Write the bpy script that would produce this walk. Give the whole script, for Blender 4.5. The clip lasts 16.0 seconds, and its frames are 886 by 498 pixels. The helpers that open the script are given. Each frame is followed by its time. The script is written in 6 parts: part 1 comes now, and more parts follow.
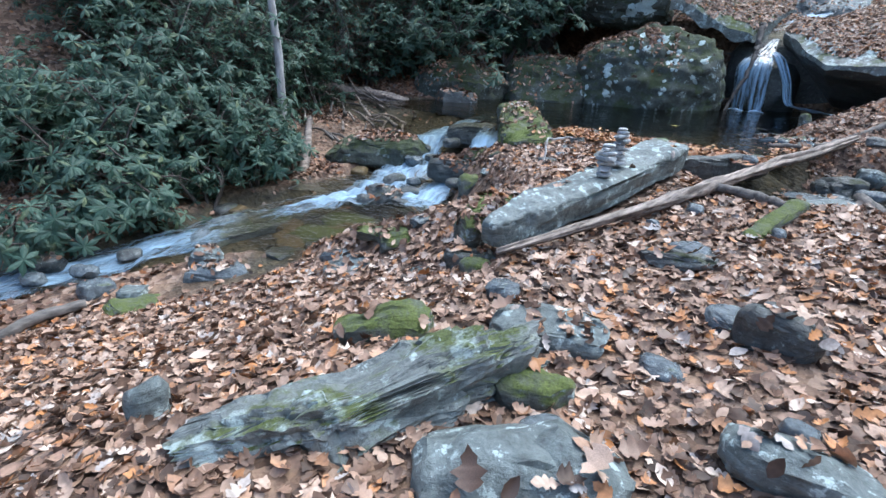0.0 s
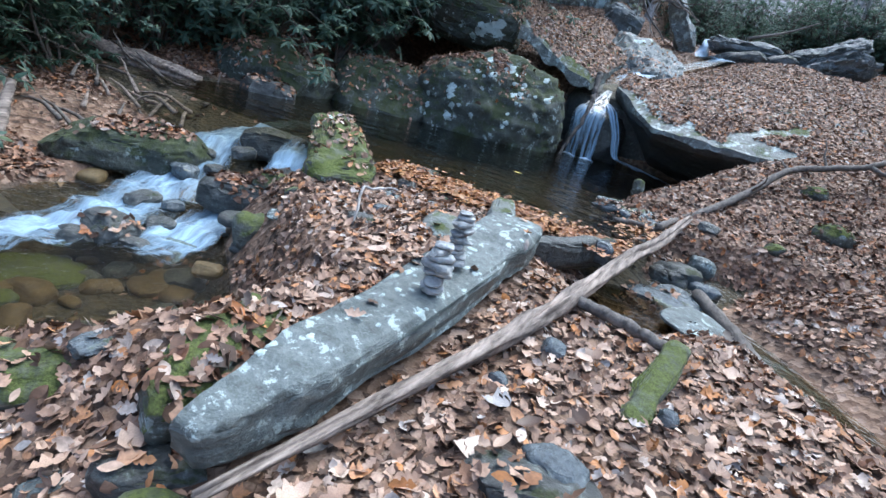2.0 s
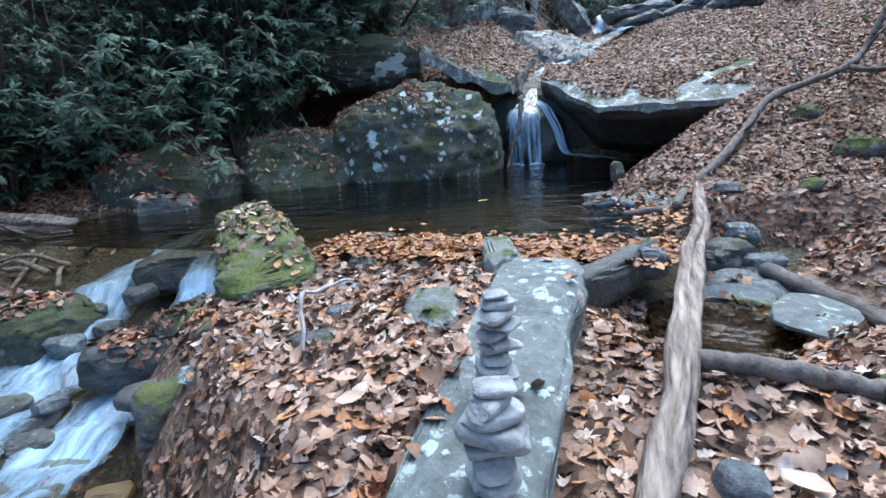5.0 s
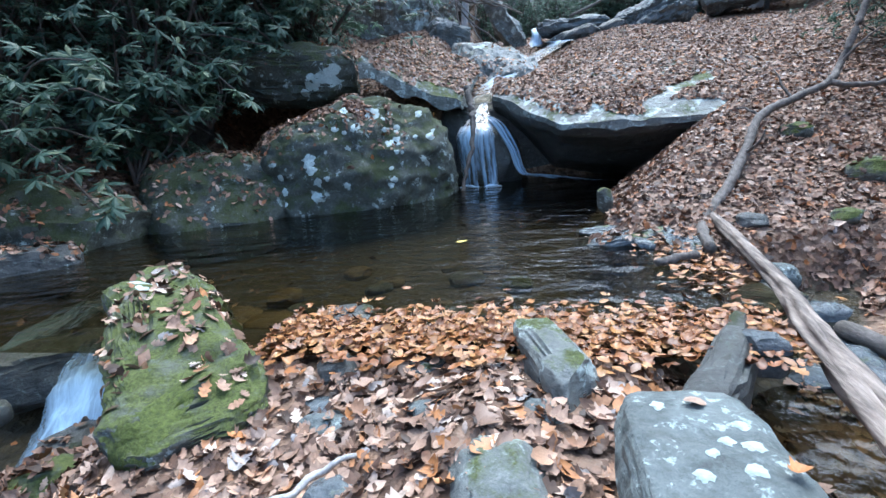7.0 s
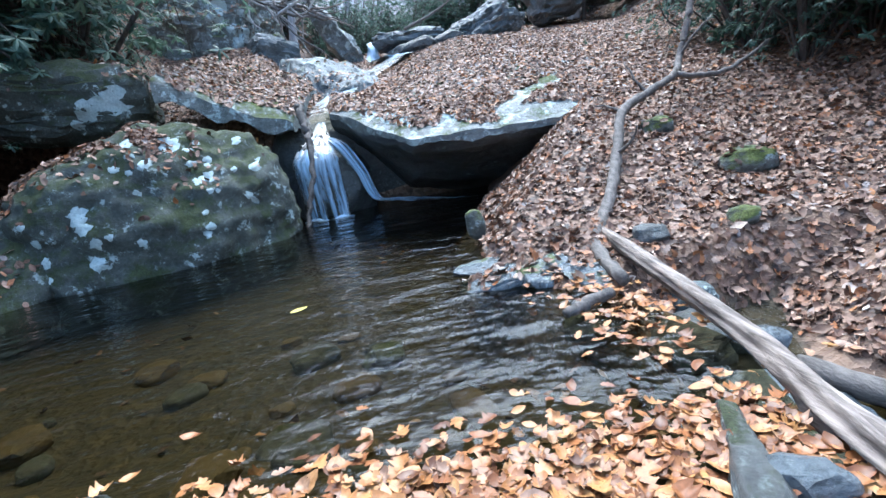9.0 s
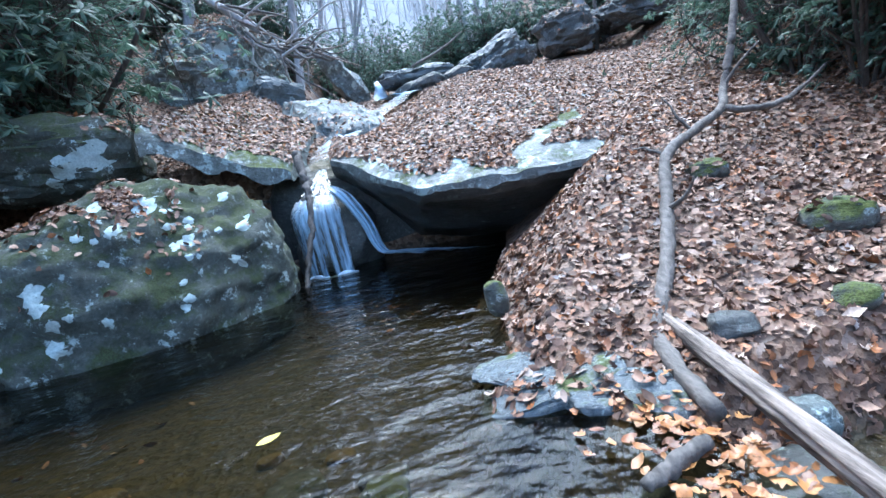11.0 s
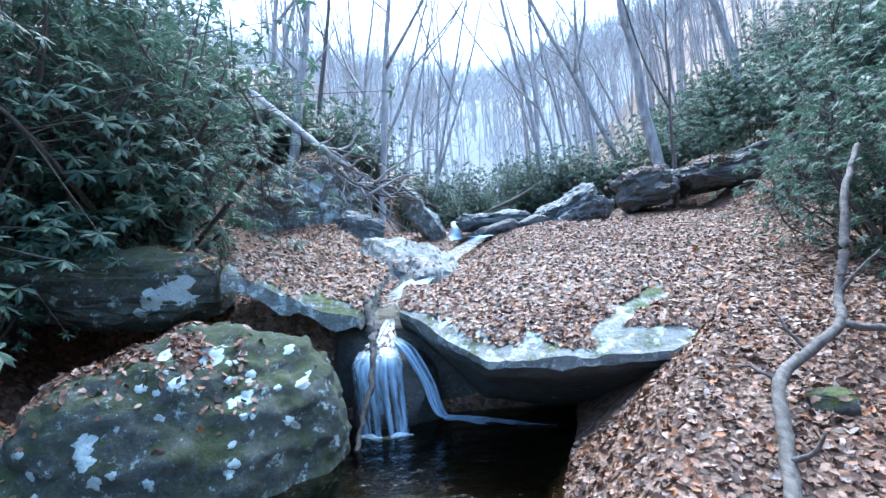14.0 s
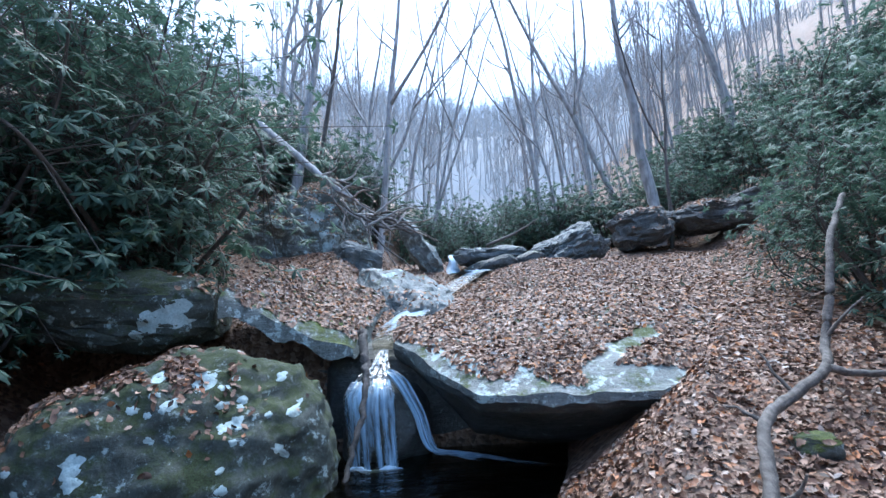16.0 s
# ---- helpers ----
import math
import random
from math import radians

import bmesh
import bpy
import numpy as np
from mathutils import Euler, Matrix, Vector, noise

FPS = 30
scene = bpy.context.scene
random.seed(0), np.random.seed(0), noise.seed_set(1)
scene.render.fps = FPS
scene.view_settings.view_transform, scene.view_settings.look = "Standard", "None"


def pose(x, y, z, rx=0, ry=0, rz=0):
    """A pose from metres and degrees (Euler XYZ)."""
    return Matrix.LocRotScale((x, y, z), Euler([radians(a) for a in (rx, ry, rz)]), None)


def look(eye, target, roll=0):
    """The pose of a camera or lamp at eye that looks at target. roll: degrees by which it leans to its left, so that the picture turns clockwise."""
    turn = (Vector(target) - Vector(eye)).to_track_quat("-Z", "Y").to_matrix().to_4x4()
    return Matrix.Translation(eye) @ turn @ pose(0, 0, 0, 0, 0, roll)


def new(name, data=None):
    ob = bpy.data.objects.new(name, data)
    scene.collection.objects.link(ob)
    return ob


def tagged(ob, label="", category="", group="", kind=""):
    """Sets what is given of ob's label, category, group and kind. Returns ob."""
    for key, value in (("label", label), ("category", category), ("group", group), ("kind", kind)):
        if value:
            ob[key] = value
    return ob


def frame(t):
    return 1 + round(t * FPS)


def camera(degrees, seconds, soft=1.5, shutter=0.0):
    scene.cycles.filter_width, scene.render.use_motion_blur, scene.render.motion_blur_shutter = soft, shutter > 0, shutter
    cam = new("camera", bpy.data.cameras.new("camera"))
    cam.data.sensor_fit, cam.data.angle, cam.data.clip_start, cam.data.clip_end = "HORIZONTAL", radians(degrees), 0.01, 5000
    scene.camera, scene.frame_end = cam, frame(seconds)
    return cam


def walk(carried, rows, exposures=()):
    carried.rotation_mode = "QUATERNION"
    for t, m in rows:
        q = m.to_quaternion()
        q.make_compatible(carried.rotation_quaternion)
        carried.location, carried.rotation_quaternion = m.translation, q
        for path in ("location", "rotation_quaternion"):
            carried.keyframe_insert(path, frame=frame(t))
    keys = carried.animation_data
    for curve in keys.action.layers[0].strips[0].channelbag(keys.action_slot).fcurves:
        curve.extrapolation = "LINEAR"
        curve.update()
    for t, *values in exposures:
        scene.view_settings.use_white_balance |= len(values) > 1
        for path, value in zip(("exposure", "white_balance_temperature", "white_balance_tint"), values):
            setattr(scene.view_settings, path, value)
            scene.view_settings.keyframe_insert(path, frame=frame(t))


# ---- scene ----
cam = camera(84.0, 16.0)
PATH = [
    (0, (0.745, -0.149, 1.135), (-0.545, 1.185, 0.388), 2.5),
    (0.5, (0.356, 0.356, 1.262), (-0.83, 1.799, 0.546), 0.4),
    (1, (0.036, 1.049, 1.279), (-0.96, 2.635, 0.575), 9.8),
    (1.5, (-0.268, 1.562, 1.239), (-1.103, 3.23, 0.518), 13.4),
    (2, (-0.335, 1.776, 1.32), (-1.082, 3.502, 0.64), 15.0),
    (2.5, (-0.464, 1.995, 1.313), (-1.197, 3.758, 0.717), 20.4),
    (3, (-0.613, 2.099, 1.3), (-1.422, 3.846, 0.758), 12.5),
    (3.5, (-0.565, 2.199, 1.181), (-1.35, 3.965, 0.667), 6.5),
    (4, (-0.559, 2.439, 1.171), (-1.28, 4.233, 0.658), 1.0),
    (4.2, (-0.611, 2.612, 1.13), (-1.318, 4.413, 0.623), 0.3),
    (6.3, (-1.911, 3.706, 1.038), (-2.482, 5.561, 0.555), -9.3),
    (6.5, (-1.962, 3.873, 1.092), (-2.485, 5.744, 0.615), -7.0),
    (7, (-1.992, 4.247, 1.23), (-2.348, 6.158, 0.764), -4.3),
    (7.5, (-1.961, 4.645, 1.212), (-2.173, 6.581, 0.757), -5.1),
    (8, (-1.93, 5.057, 1.165), (-1.96, 7.004, 0.709), -7.7),
    (8.2, (-1.929, 5.203, 1.158), (-1.878, 7.15, 0.705), -8.2),
    (10.3, (-1.79, 6.406, 1.34), (-1.576, 8.348, 0.914), -9.2),
    (10.5, (-1.777, 6.5, 1.374), (-1.579, 8.451, 0.98), -9.1),
    (11, (-1.719, 6.713, 1.408), (-1.581, 8.682, 1.088), -10.6),
    (11.5, (-1.68, 6.839, 1.372), (-1.562, 8.817, 1.104), -12.4),
    (12, (-1.648, 6.914, 1.419), (-1.533, 8.892, 1.15), -11.3),
    (12.5, (-1.647, 6.958, 1.631), (-1.538, 8.941, 1.395), -9.6),
    (13, (-1.72, 6.983, 1.864), (-1.657, 8.978, 1.741), -8.3),
    (13.5, (-1.742, 7.014, 2.009), (-1.738, 9.014, 2.05), -6.5),
    (14, (-1.717, 7.041, 2.098), (-1.763, 9.031, 2.286), -4.8),
    (14.5, (-1.671, 7.029, 2.157), (-1.721, 9.009, 2.437), -5.3),
    (15, (-1.668, 7.026, 2.144), (-1.682, 8.999, 2.474), -5.3),
    (15.5, (-1.695, 6.969, 2.125), (-1.697, 8.941, 2.456), -4.5),
    (16, (-1.689, 6.907, 2.075), (-1.718, 8.881, 2.396), -2.9),
]
EXPOSURE = [(0, 1.5, 5400, 2), (4, 1.56, 5350, 2), (6.5, 1.7, 5250, 1.5), (8, 1.98, 5250, 0.5), (10.5, 2.27, 5000, 0.5), (12.5, 2.27, 4950, -0.5), (13.5, 2.4, 4850, -0.5), (14.5, 2.08, 4900, 1), (16, 1.75, 5050, 1.5)]
walk(cam, [(t, look(eye, target, roll)) for t, eye, target, roll in PATH], EXPOSURE)
SKY, SUN = 0.15, 1.15
NEAR_LEAVES, BANK_LEAVES, SLAB_LEAVES, WEST_LEAVES = 34000, 26000, 48000, 22000

# ---------------------------------------------------------------- world, sun
from mathutils.bvhtree import BVHTree

world = bpy.data.worlds.new("overcast_sky")
scene.world = world
world.use_nodes = True
wn = world.node_tree
sky = wn.nodes.new("ShaderNodeTexSky")
sky.sky_type, sky.sun_disc = "NISHITA", False
sky.sun_elevation, sky.sun_rotation = radians(70), radians(0)
sky.dust_density, sky.air_density, sky.altitude = 7.0, 1.0, 600
wn.nodes["Background"].inputs["Strength"].default_value = SKY
wn.links.new(sky.outputs[0], wn.nodes["Background"].inputs["Color"])

sun = new("sun", bpy.data.lights.new("sun", "SUN"))
sun.data.energy, sun.data.angle, sun.data.color = SUN, radians(60), (1.0, 0.98, 0.95)
sun.matrix_world = look((10, 15, 25), (0, 0, 0))

# ---------------------------------------------------------------- materials


def nodes_of(name):
    m = bpy.data.materials.new(name)
    m.use_nodes = True
    t = m.node_tree
    return m, t, t.nodes["Principled BSDF"], t.nodes["Material Output"]


def add(t, kind, **inputs):
    n = t.nodes.new("ShaderNode" + kind)
    for k, v in inputs.items():
        n.inputs[k.replace("_", " ")].default_value = v
    return n


def noise_tex(t, scale, detail=5.0, rough=0.6, where="Object", stretch=None):
    c = t.nodes.new("ShaderNodeTexCoord")
    n = add(t, "TexNoise", Scale=scale, Detail=detail, Roughness=rough)
    src = c.outputs[where]
    if stretch:
        mp = t.nodes.new("ShaderNodeMapping")
        mp.inputs["Scale"].default_value = stretch
        t.links.new(src, mp.inputs["Vector"])
        src = mp.outputs["Vector"]
    t.links.new(src, n.inputs["Vector"])
    return n


def ramp(t, source, stops, smooth=False):
    r = t.nodes.new("ShaderNodeValToRGB")
    r.color_ramp.interpolation = "EASE" if smooth else "LINEAR"
    e = r.color_ramp.elements
    while len(e) < len(stops):
        e.new(0.5)
    for el, (p, c) in zip(e, stops):
        el.position = p
        el.color = (c, c, c, 1) if isinstance(c, (int, float)) else (*c, 1)
    t.links.new(source, r.inputs[0])
    return r.outputs["Color"]


def mix(t, fac, a, b, how="MIX"):
    n = t.nodes.new("ShaderNodeMix")
    n.data_type, n.blend_type = "RGBA", how
    for v, k in ((fac, 0), (a, 6), (b, 7)):
        if isinstance(v, tuple):
            n.inputs[k].default_value = (*v, 1)
        elif isinstance(v, (int, float)):
            n.inputs[k].default_value = v if k == 0 else (v, v, v, 1)
        else:
            t.links.new(v, n.inputs[k])
    return n.outputs[2]


def math_node(t, op, a, b=0.0, c=0.0):
    n = t.nodes.new("ShaderNodeMath")
    n.operation = op
    for v, k in ((a, 0), (b, 1), (c, 2)):
        if isinstance(v, (int, float)):
            n.inputs[k].default_value = v
        else:
            t.links.new(v, n.inputs[k])
    return n.outputs[0]


def bump(t, bsdf, height, strength=0.5, dist=0.02):
    b = add(t, "Bump", Strength=strength, Distance=dist)
    t.links.new(height, b.inputs["Height"])
    t.links.new(b.outputs[0], bsdf.inputs["Normal"])
    return b


def rock_material(name, dark, light, moss=0.3, lichen=0.3, gloss=0.55, moss_col=(0.062, 0.076, 0.022), lichen_scale=4.0, bands=0.35, upward=0.35):
    m, t, p, _ = nodes_of(name)
    broad = noise_tex(t, 1.6, 6, 0.65)
    fine = noise_tex(t, 22, 8, 0.7)
    layers = noise_tex(t, 3.0, 6, 0.6, stretch=(1, 1, 5))
    col = ramp(t, broad.outputs[0], [(0.28, dark), (0.72, light)])
    col = mix(t, 0.5, col, ramp(t, fine.outputs[0], [(0.3, tuple(c * 0.6 for c in dark)), (0.75, tuple(min(1, c * 1.35) for c in light))]))
    col = mix(t, bands, col, ramp(t, layers.outputs[0], [(0.35, tuple(c * 0.7 for c in dark)), (0.65, light)]))
    # pale lichen crusts
    if lichen > 0:
        lump = noise_tex(t, lichen_scale, 7, 0.72)
        spot = ramp(t, lump.outputs[0], [(0.66 - lichen * 0.22, 0.0), (0.70 - lichen * 0.22, 1.0)])
        col = mix(t, math_node(t, "MULTIPLY", spot, 0.8), col, (0.46, 0.54, 0.52))
        speck = noise_tex(t, 16, 9, 0.8)
        dots = ramp(t, speck.outputs[0], [(0.55, 0.0), (0.66, 0.55)])
        col = mix(t, dots, col, (0.33, 0.39, 0.37))
        pits = noise_tex(t, 9, 8, 0.75)
        col = mix(t, ramp(t, pits.outputs[0], [(0.36, 0.6), (0.5, 0.0)]), col, tuple(c * 0.45 for c in dark))
    # moss where the surface looks up
    if moss > 0:
        g = t.nodes.new("ShaderNodeNewGeometry")
        sep = t.nodes.new("ShaderNodeSeparateXYZ")
        t.links.new(g.outputs["Normal"], sep.inputs[0])
        patch = noise_tex(t, 2.3, 6, 0.7)
        s = math_node(t, "ADD", math_node(t, "MULTIPLY", sep.outputs[2], upward), patch.outputs[0])
        mask = ramp(t, s, [(0.92 - moss * 0.5, 0.0), (1.0 - moss * 0.45, 1.0)])
        mfine = noise_tex(t, 60, 4, 0.7)
        mcol = ramp(t, mfine.outputs[0], [(0.3, tuple(c * 0.45 for c in moss_col)), (0.75, tuple(c * 1.9 for c in moss_col))])
        col = mix(t, math_node(t, "MULTIPLY", mask, ramp(t, noise_tex(t, 7, 6, 0.7).outputs[0], [(0.36, 0.25), (0.52, 1.0)])), col, mcol)
        rough = ramp(t, mask, [(0, gloss), (1, 0.95)])
        t.links.new(rough, p.inputs["Roughness"])
    else:
        p.inputs["Roughness"].default_value = gloss
    t.links.new(col, p.inputs["Base Color"])
    h = math_node(t, "ADD", fine.outputs[0], math_node(t, "MULTIPLY", layers.outputs[0], 4 * bands))
    bump(t, p, h, 0.7, 0.03)
    return m


ROCK = rock_material("lichened_rock", (0.075, 0.085, 0.08), (0.23, 0.25, 0.24), 0.25, 0.55)
ROCK_GREY = rock_material("bare_grey_rock", (0.045, 0.053, 0.055), (0.16, 0.185, 0.19), 0.1, 0.25, 0.55)
ROCK_SLAB = rock_material("pale_slab_rock", (0.06, 0.072, 0.069), (0.19, 0.22, 0.215), 0.3, 0.42, 0.5, (0.05, 0.06, 0.025), 9, 0.35, 0.1)
ROCK_CAIRN = rock_material("dry_flat_stone", (0.2, 0.21, 0.21), (0.5, 0.52, 0.52), 0.0, 0.15, 0.6)
ROCK_MOSS = rock_material("mossy_rock", (0.04, 0.044, 0.036), (0.15, 0.16, 0.14), 0.68, 0.36, 0.6, (0.074, 0.09, 0.022), 7.0)
ROCK_DARK = rock_material("wet_or_shaded_rock", (0.03, 0.032, 0.031), (0.105, 0.11, 0.105), 0.2, 0.1, 0.42, (0.03, 0.036, 0.014))
ROCK_WET = rock_material("wet_grey_rock", (0.05, 0.062, 0.07), (0.17, 0.195, 0.21), 0.12, 0.15, 0.2)
ROCK_BOULDER = rock_material("boulder_rock", (0.022, 0.028, 0.021), (0.095, 0.105, 0.088), 0.84, 0.36, 0.7, (0.036, 0.046, 0.017), 5.0, 0.12, 0.2)
ROCK_LEDGE = rock_material("mossy_ledge_rock", (0.06, 0.066, 0.058), (0.22, 0.24, 0.22), 0.5, 0.55, 0.6, (0.07, 0.085, 0.022), 6.0)
ROCK_BED = rock_material("brown_bed_stone", (0.05, 0.032, 0.012), (0.17, 0.115, 0.04), 0.0, 0.0, 0.5)


def litter_material():
    m, t, p, _ = nodes_of("leaf_litter_floor")
    c = t.nodes.new("ShaderNodeTexCoord")
    v = add(t, "TexVoronoi", Scale=13.0)
    warp = noise_tex(t, 9, 3)
    add_v = t.nodes.new("ShaderNodeVectorMath")
    add_v.operation = "MULTIPLY_ADD"
    t.links.new(warp.outputs["Color"], add_v.inputs[0])
    add_v.inputs[1].default_value = (0.12, 0.12, 0.12)
    t.links.new(c.outputs["Object"], add_v.inputs[2])
    t.links.new(add_v.outputs[0], v.inputs["Vector"])
    sep = t.nodes.new("ShaderNodeSeparateColor")
    t.links.new(v.outputs["Color"], sep.inputs[0])
    col = ramp(t, sep.outputs[0], [(0.0, (0.055, 0.03, 0.018)), (0.35, (0.15, 0.085, 0.05)), (0.7, (0.24, 0.15, 0.095)), (1.0, (0.33, 0.23, 0.17))])
    broad = noise_tex(t, 0.8, 5)
    col = mix(t, 1.0, col, ramp(t, broad.outputs[0], [(0.3, 0.55), (0.7, 1.05)]), "MULTIPLY")
    # below the waterline: stained gravel and silt
    bed = t.nodes.new("ShaderNodeAttribute")
    bed.attribute_name = "bed"
    grit = noise_tex(t, 7, 7, 0.7)
    bedcol = ramp(t, grit.outputs[0], [(0.3, (0.012, 0.01, 0.005)), (0.5, (0.035, 0.027, 0.012)), (0.72, (0.085, 0.062, 0.026))])
    col = mix(t, bed.outputs["Fac"], col, bedcol)
    t.links.new(col, p.inputs["Base Color"])
    p.inputs["Roughness"].default_value = 0.75
    bump(t, p, v.outputs["Distance"], 0.8, 0.04)
    return m


LITTER = litter_material()


def leaf_material(name, stops, rough=0.55):
    m, t, p, _ = nodes_of(name)
    g = t.nodes.new("ShaderNodeNewGeometry")
    col = ramp(t, g.outputs["Random Per Island"], stops)
    n = noise_tex(t, 35, 4)
    col = mix(t, 1.0, col, ramp(t, n.outputs[0], [(0.3, 0.6), (0.7, 1.15)]), "MULTIPLY")
    t.links.new(col, p.inputs["Base Color"])
    p.inputs["Roughness"].default_value = rough
    p.inputs["Specular IOR Level"].default_value = 0.35
    return m


LEAF_STOPS = [(0.0, (0.045, 0.029, 0.021)), (0.14, (0.135, 0.078, 0.05)), (0.32, (0.25, 0.155, 0.105)), (0.5, (0.36, 0.228, 0.155)),
              (0.66, (0.47, 0.335, 0.25)), (0.78, (0.46, 0.2, 0.065)), (0.84, (0.28, 0.15, 0.085)), (0.93, (0.62, 0.49, 0.39)), (1.0, (0.32, 0.3, 0.29))]
LEAF = leaf_material("fallen_leaf", LEAF_STOPS)
# redder, damper leaves; the banks' shade is also darkened into these colours
LEAF_BANK = leaf_material("damp_shaded_leaf", [(0.0, (0.035, 0.021, 0.015)), (0.2, (0.11, 0.058, 0.035)), (0.4, (0.19, 0.105, 0.065)), (0.58, (0.27, 0.16, 0.105)),
                                               (0.72, (0.36, 0.235, 0.165)), (0.8, (0.36, 0.14, 0.045)), (0.86, (0.2, 0.095, 0.055)), (0.95, (0.5, 0.37, 0.28)), (1.0, (0.24, 0.21, 0.2))])
LEAF_GOLD = leaf_material("wet_golden_leaf", [(0.0, (0.11, 0.045, 0.02)), (0.35, (0.27, 0.105, 0.036)), (0.6, (0.36, 0.155, 0.05)), (0.82, (0.44, 0.225, 0.08)), (1.0, (0.24, 0.14, 0.09))], 0.35)
RHODO = leaf_material("rhododendron_leaf", [(0.0, (0.026, 0.06, 0.042)), (0.5, (0.06, 0.115, 0.082)), (0.85, (0.105, 0.165, 0.12)), (1.0, (0.16, 0.2, 0.1))], 0.48)
RHODO.node_tree.nodes["Principled BSDF"].inputs["Specular IOR Level"].default_value = 0.34
rt_ = RHODO.node_tree
thin = rt_.nodes.new("ShaderNodeBsdfTranslucent")
thin.inputs["Color"].default_value = (0.1, 0.16, 0.115, 1)
leafmix = rt_.nodes.new("ShaderNodeMixShader")
leafmix.inputs[0].default_value = 0.35
rt_.links.new(rt_.nodes["Principled BSDF"].outputs[0], leafmix.inputs[1])
rt_.links.new(thin.outputs[0], leafmix.inputs[2])
rt_.links.new(leafmix.outputs[0], rt_.nodes["Material Output"].inputs["Surface"])


def wood_material(name, dark, light, stretch=(1, 1, 0.12), scale=14, rough=0.8):
    m, t, p, _ = nodes_of(name)
    grain = noise_tex(t, scale, 7, 0.65, stretch=stretch)
    blot = noise_tex(t, 2.2, 5)
    col = ramp(t, grain.outputs[0], [(0.32, dark), (0.68, light)])
    col = mix(t, 1.0, col, ramp(t, blot.outputs[0], [(0.3, 0.6), (0.7, 1.1)]), "MULTIPLY")
    t.links.new(col, p.inputs["Base Color"])
    p.inputs["Roughness"].default_value = rough
    bump(t, p, grain.outputs[0], 0.8, 0.02)
    return m


DEADWOOD = wood_material("weathered_dead_wood", (0.06, 0.043, 0.033), (0.46, 0.38, 0.32), (1, 0.1, 1), 20)
BRANCHWOOD = wood_material("grey_branch_wood", (0.06, 0.052, 0.045), (0.2, 0.175, 0.155), (1, 0.3, 1), 20)
BARK = wood_material("grey_bark", (0.24, 0.235, 0.23), (0.55, 0.54, 0.53), (1, 1, 0.2), 9)
LICHENWOOD = wood_material("bleached_twig", (0.3, 0.28, 0.26), (0.6, 0.58, 0.55), (1, 1, 0.3), 20)
STEM = wood_material("shrub_stem", (0.04, 0.032, 0.026), (0.12, 0.1, 0.085), (1, 1, 0.3), 20)


def water_material(name, tint, wave=0.12, scale=3.0, foam=False):
    m, t, p, out = nodes_of(name)
    t.nodes.remove(p)
    big = noise_tex(t, scale, 3, 0.5, stretch=(1, 1.7, 1))
    small = noise_tex(t, scale * 4, 3, 0.5)
    h = math_node(t, "ADD", big.outputs[0], math_node(t, "MULTIPLY", small.outputs[0], 0.25))
    b = add(t, "Bump", Strength=wave, Distance=0.2)
    t.links.new(h, b.inputs["Height"])
    clear = add(t, "BsdfTransparent", Color=(*tint, 1))
    gloss = add(t, "BsdfGlossy", Roughness=0.35 if foam else 0.04)
    t.links.new(b.outputs[0], gloss.inputs["Normal"])
    fr = add(t, "Fresnel", IOR=1.33)
    t.links.new(b.outputs[0], fr.inputs["Normal"])
    mx = t.nodes.new("ShaderNodeMixShader")
    t.links.new(math_node(t, "MULTIPLY", fr.outputs[0], 0.55 if foam else 1.0), mx.inputs[0])
    t.links.new(clear.outputs[0], mx.inputs[1])
    t.links.new(gloss.outputs[0], mx.inputs[2])
    last = mx.outputs[0]
    if foam:
        a = t.nodes.new("ShaderNodeAttribute")
        a.attribute_name = "foam"
        uv = t.nodes.new("ShaderNodeUVMap")
        mp = t.nodes.new("ShaderNodeMapping")
        mp.inputs["Scale"].default_value = (6, 1.3, 1)
        t.links.new(uv.outputs[0], mp.inputs[0])
        st = add(t, "TexNoise", Scale=1.0, Detail=8.0, Roughness=0.72, Distortion=0.6)
        t.links.new(mp.outputs[0], st.inputs["Vector"])
        f = math_node(t, "ADD", a.outputs["Fac"], st.outputs[0])
        fac = ramp(t, math_node(t, "MULTIPLY", f, 0.75), [(0.56, 0.0), (0.72, 0.35), (0.92, 0.95)])
        white = add(t, "BsdfPrincipled", Roughness=0.5)
        white.inputs["Base Color"].default_value = (0.44, 0.62, 0.8, 1)
        white.inputs["Subsurface Weight"].default_value = 0.0
        mx2 = t.nodes.new("ShaderNodeMixShader")
        t.links.new(fac, mx2.inputs[0])
        t.links.new(last, mx2.inputs[1])
        t.links.new(white.outputs[0], mx2.inputs[2])
        last = mx2.outputs[0]
    t.links.new(last, out.inputs["Surface"])
    return m


WATER = water_material("pool_water", (0.38, 0.345, 0.22), 0.3, 2.0)
STREAM = water_material("white_water", (0.6, 0.56, 0.44), 0.35, 5.0, True)

# ---------------------------------------------------------------- mesh helpers


def mesh_of(name, verts, faces, material, smooth=True):
    me = bpy.data.meshes.new(name)
    me.from_pydata([tuple(v) for v in verts] if not isinstance(verts, np.ndarray) else verts.tolist(), [], faces if isinstance(faces, list) else faces.tolist())
    me.materials.append(material)
    if smooth:
        me.polygons.foreach_set("use_smooth", np.ones(len(me.polygons), dtype=bool))
    me.update()
    return me


def part(name, me, parent=None, label="", m=None):
    ob = new(name, me)
    if parent:
        ob.parent = parent
    if m is not None:
        ob.matrix_basis = m
    return tagged(ob, label)


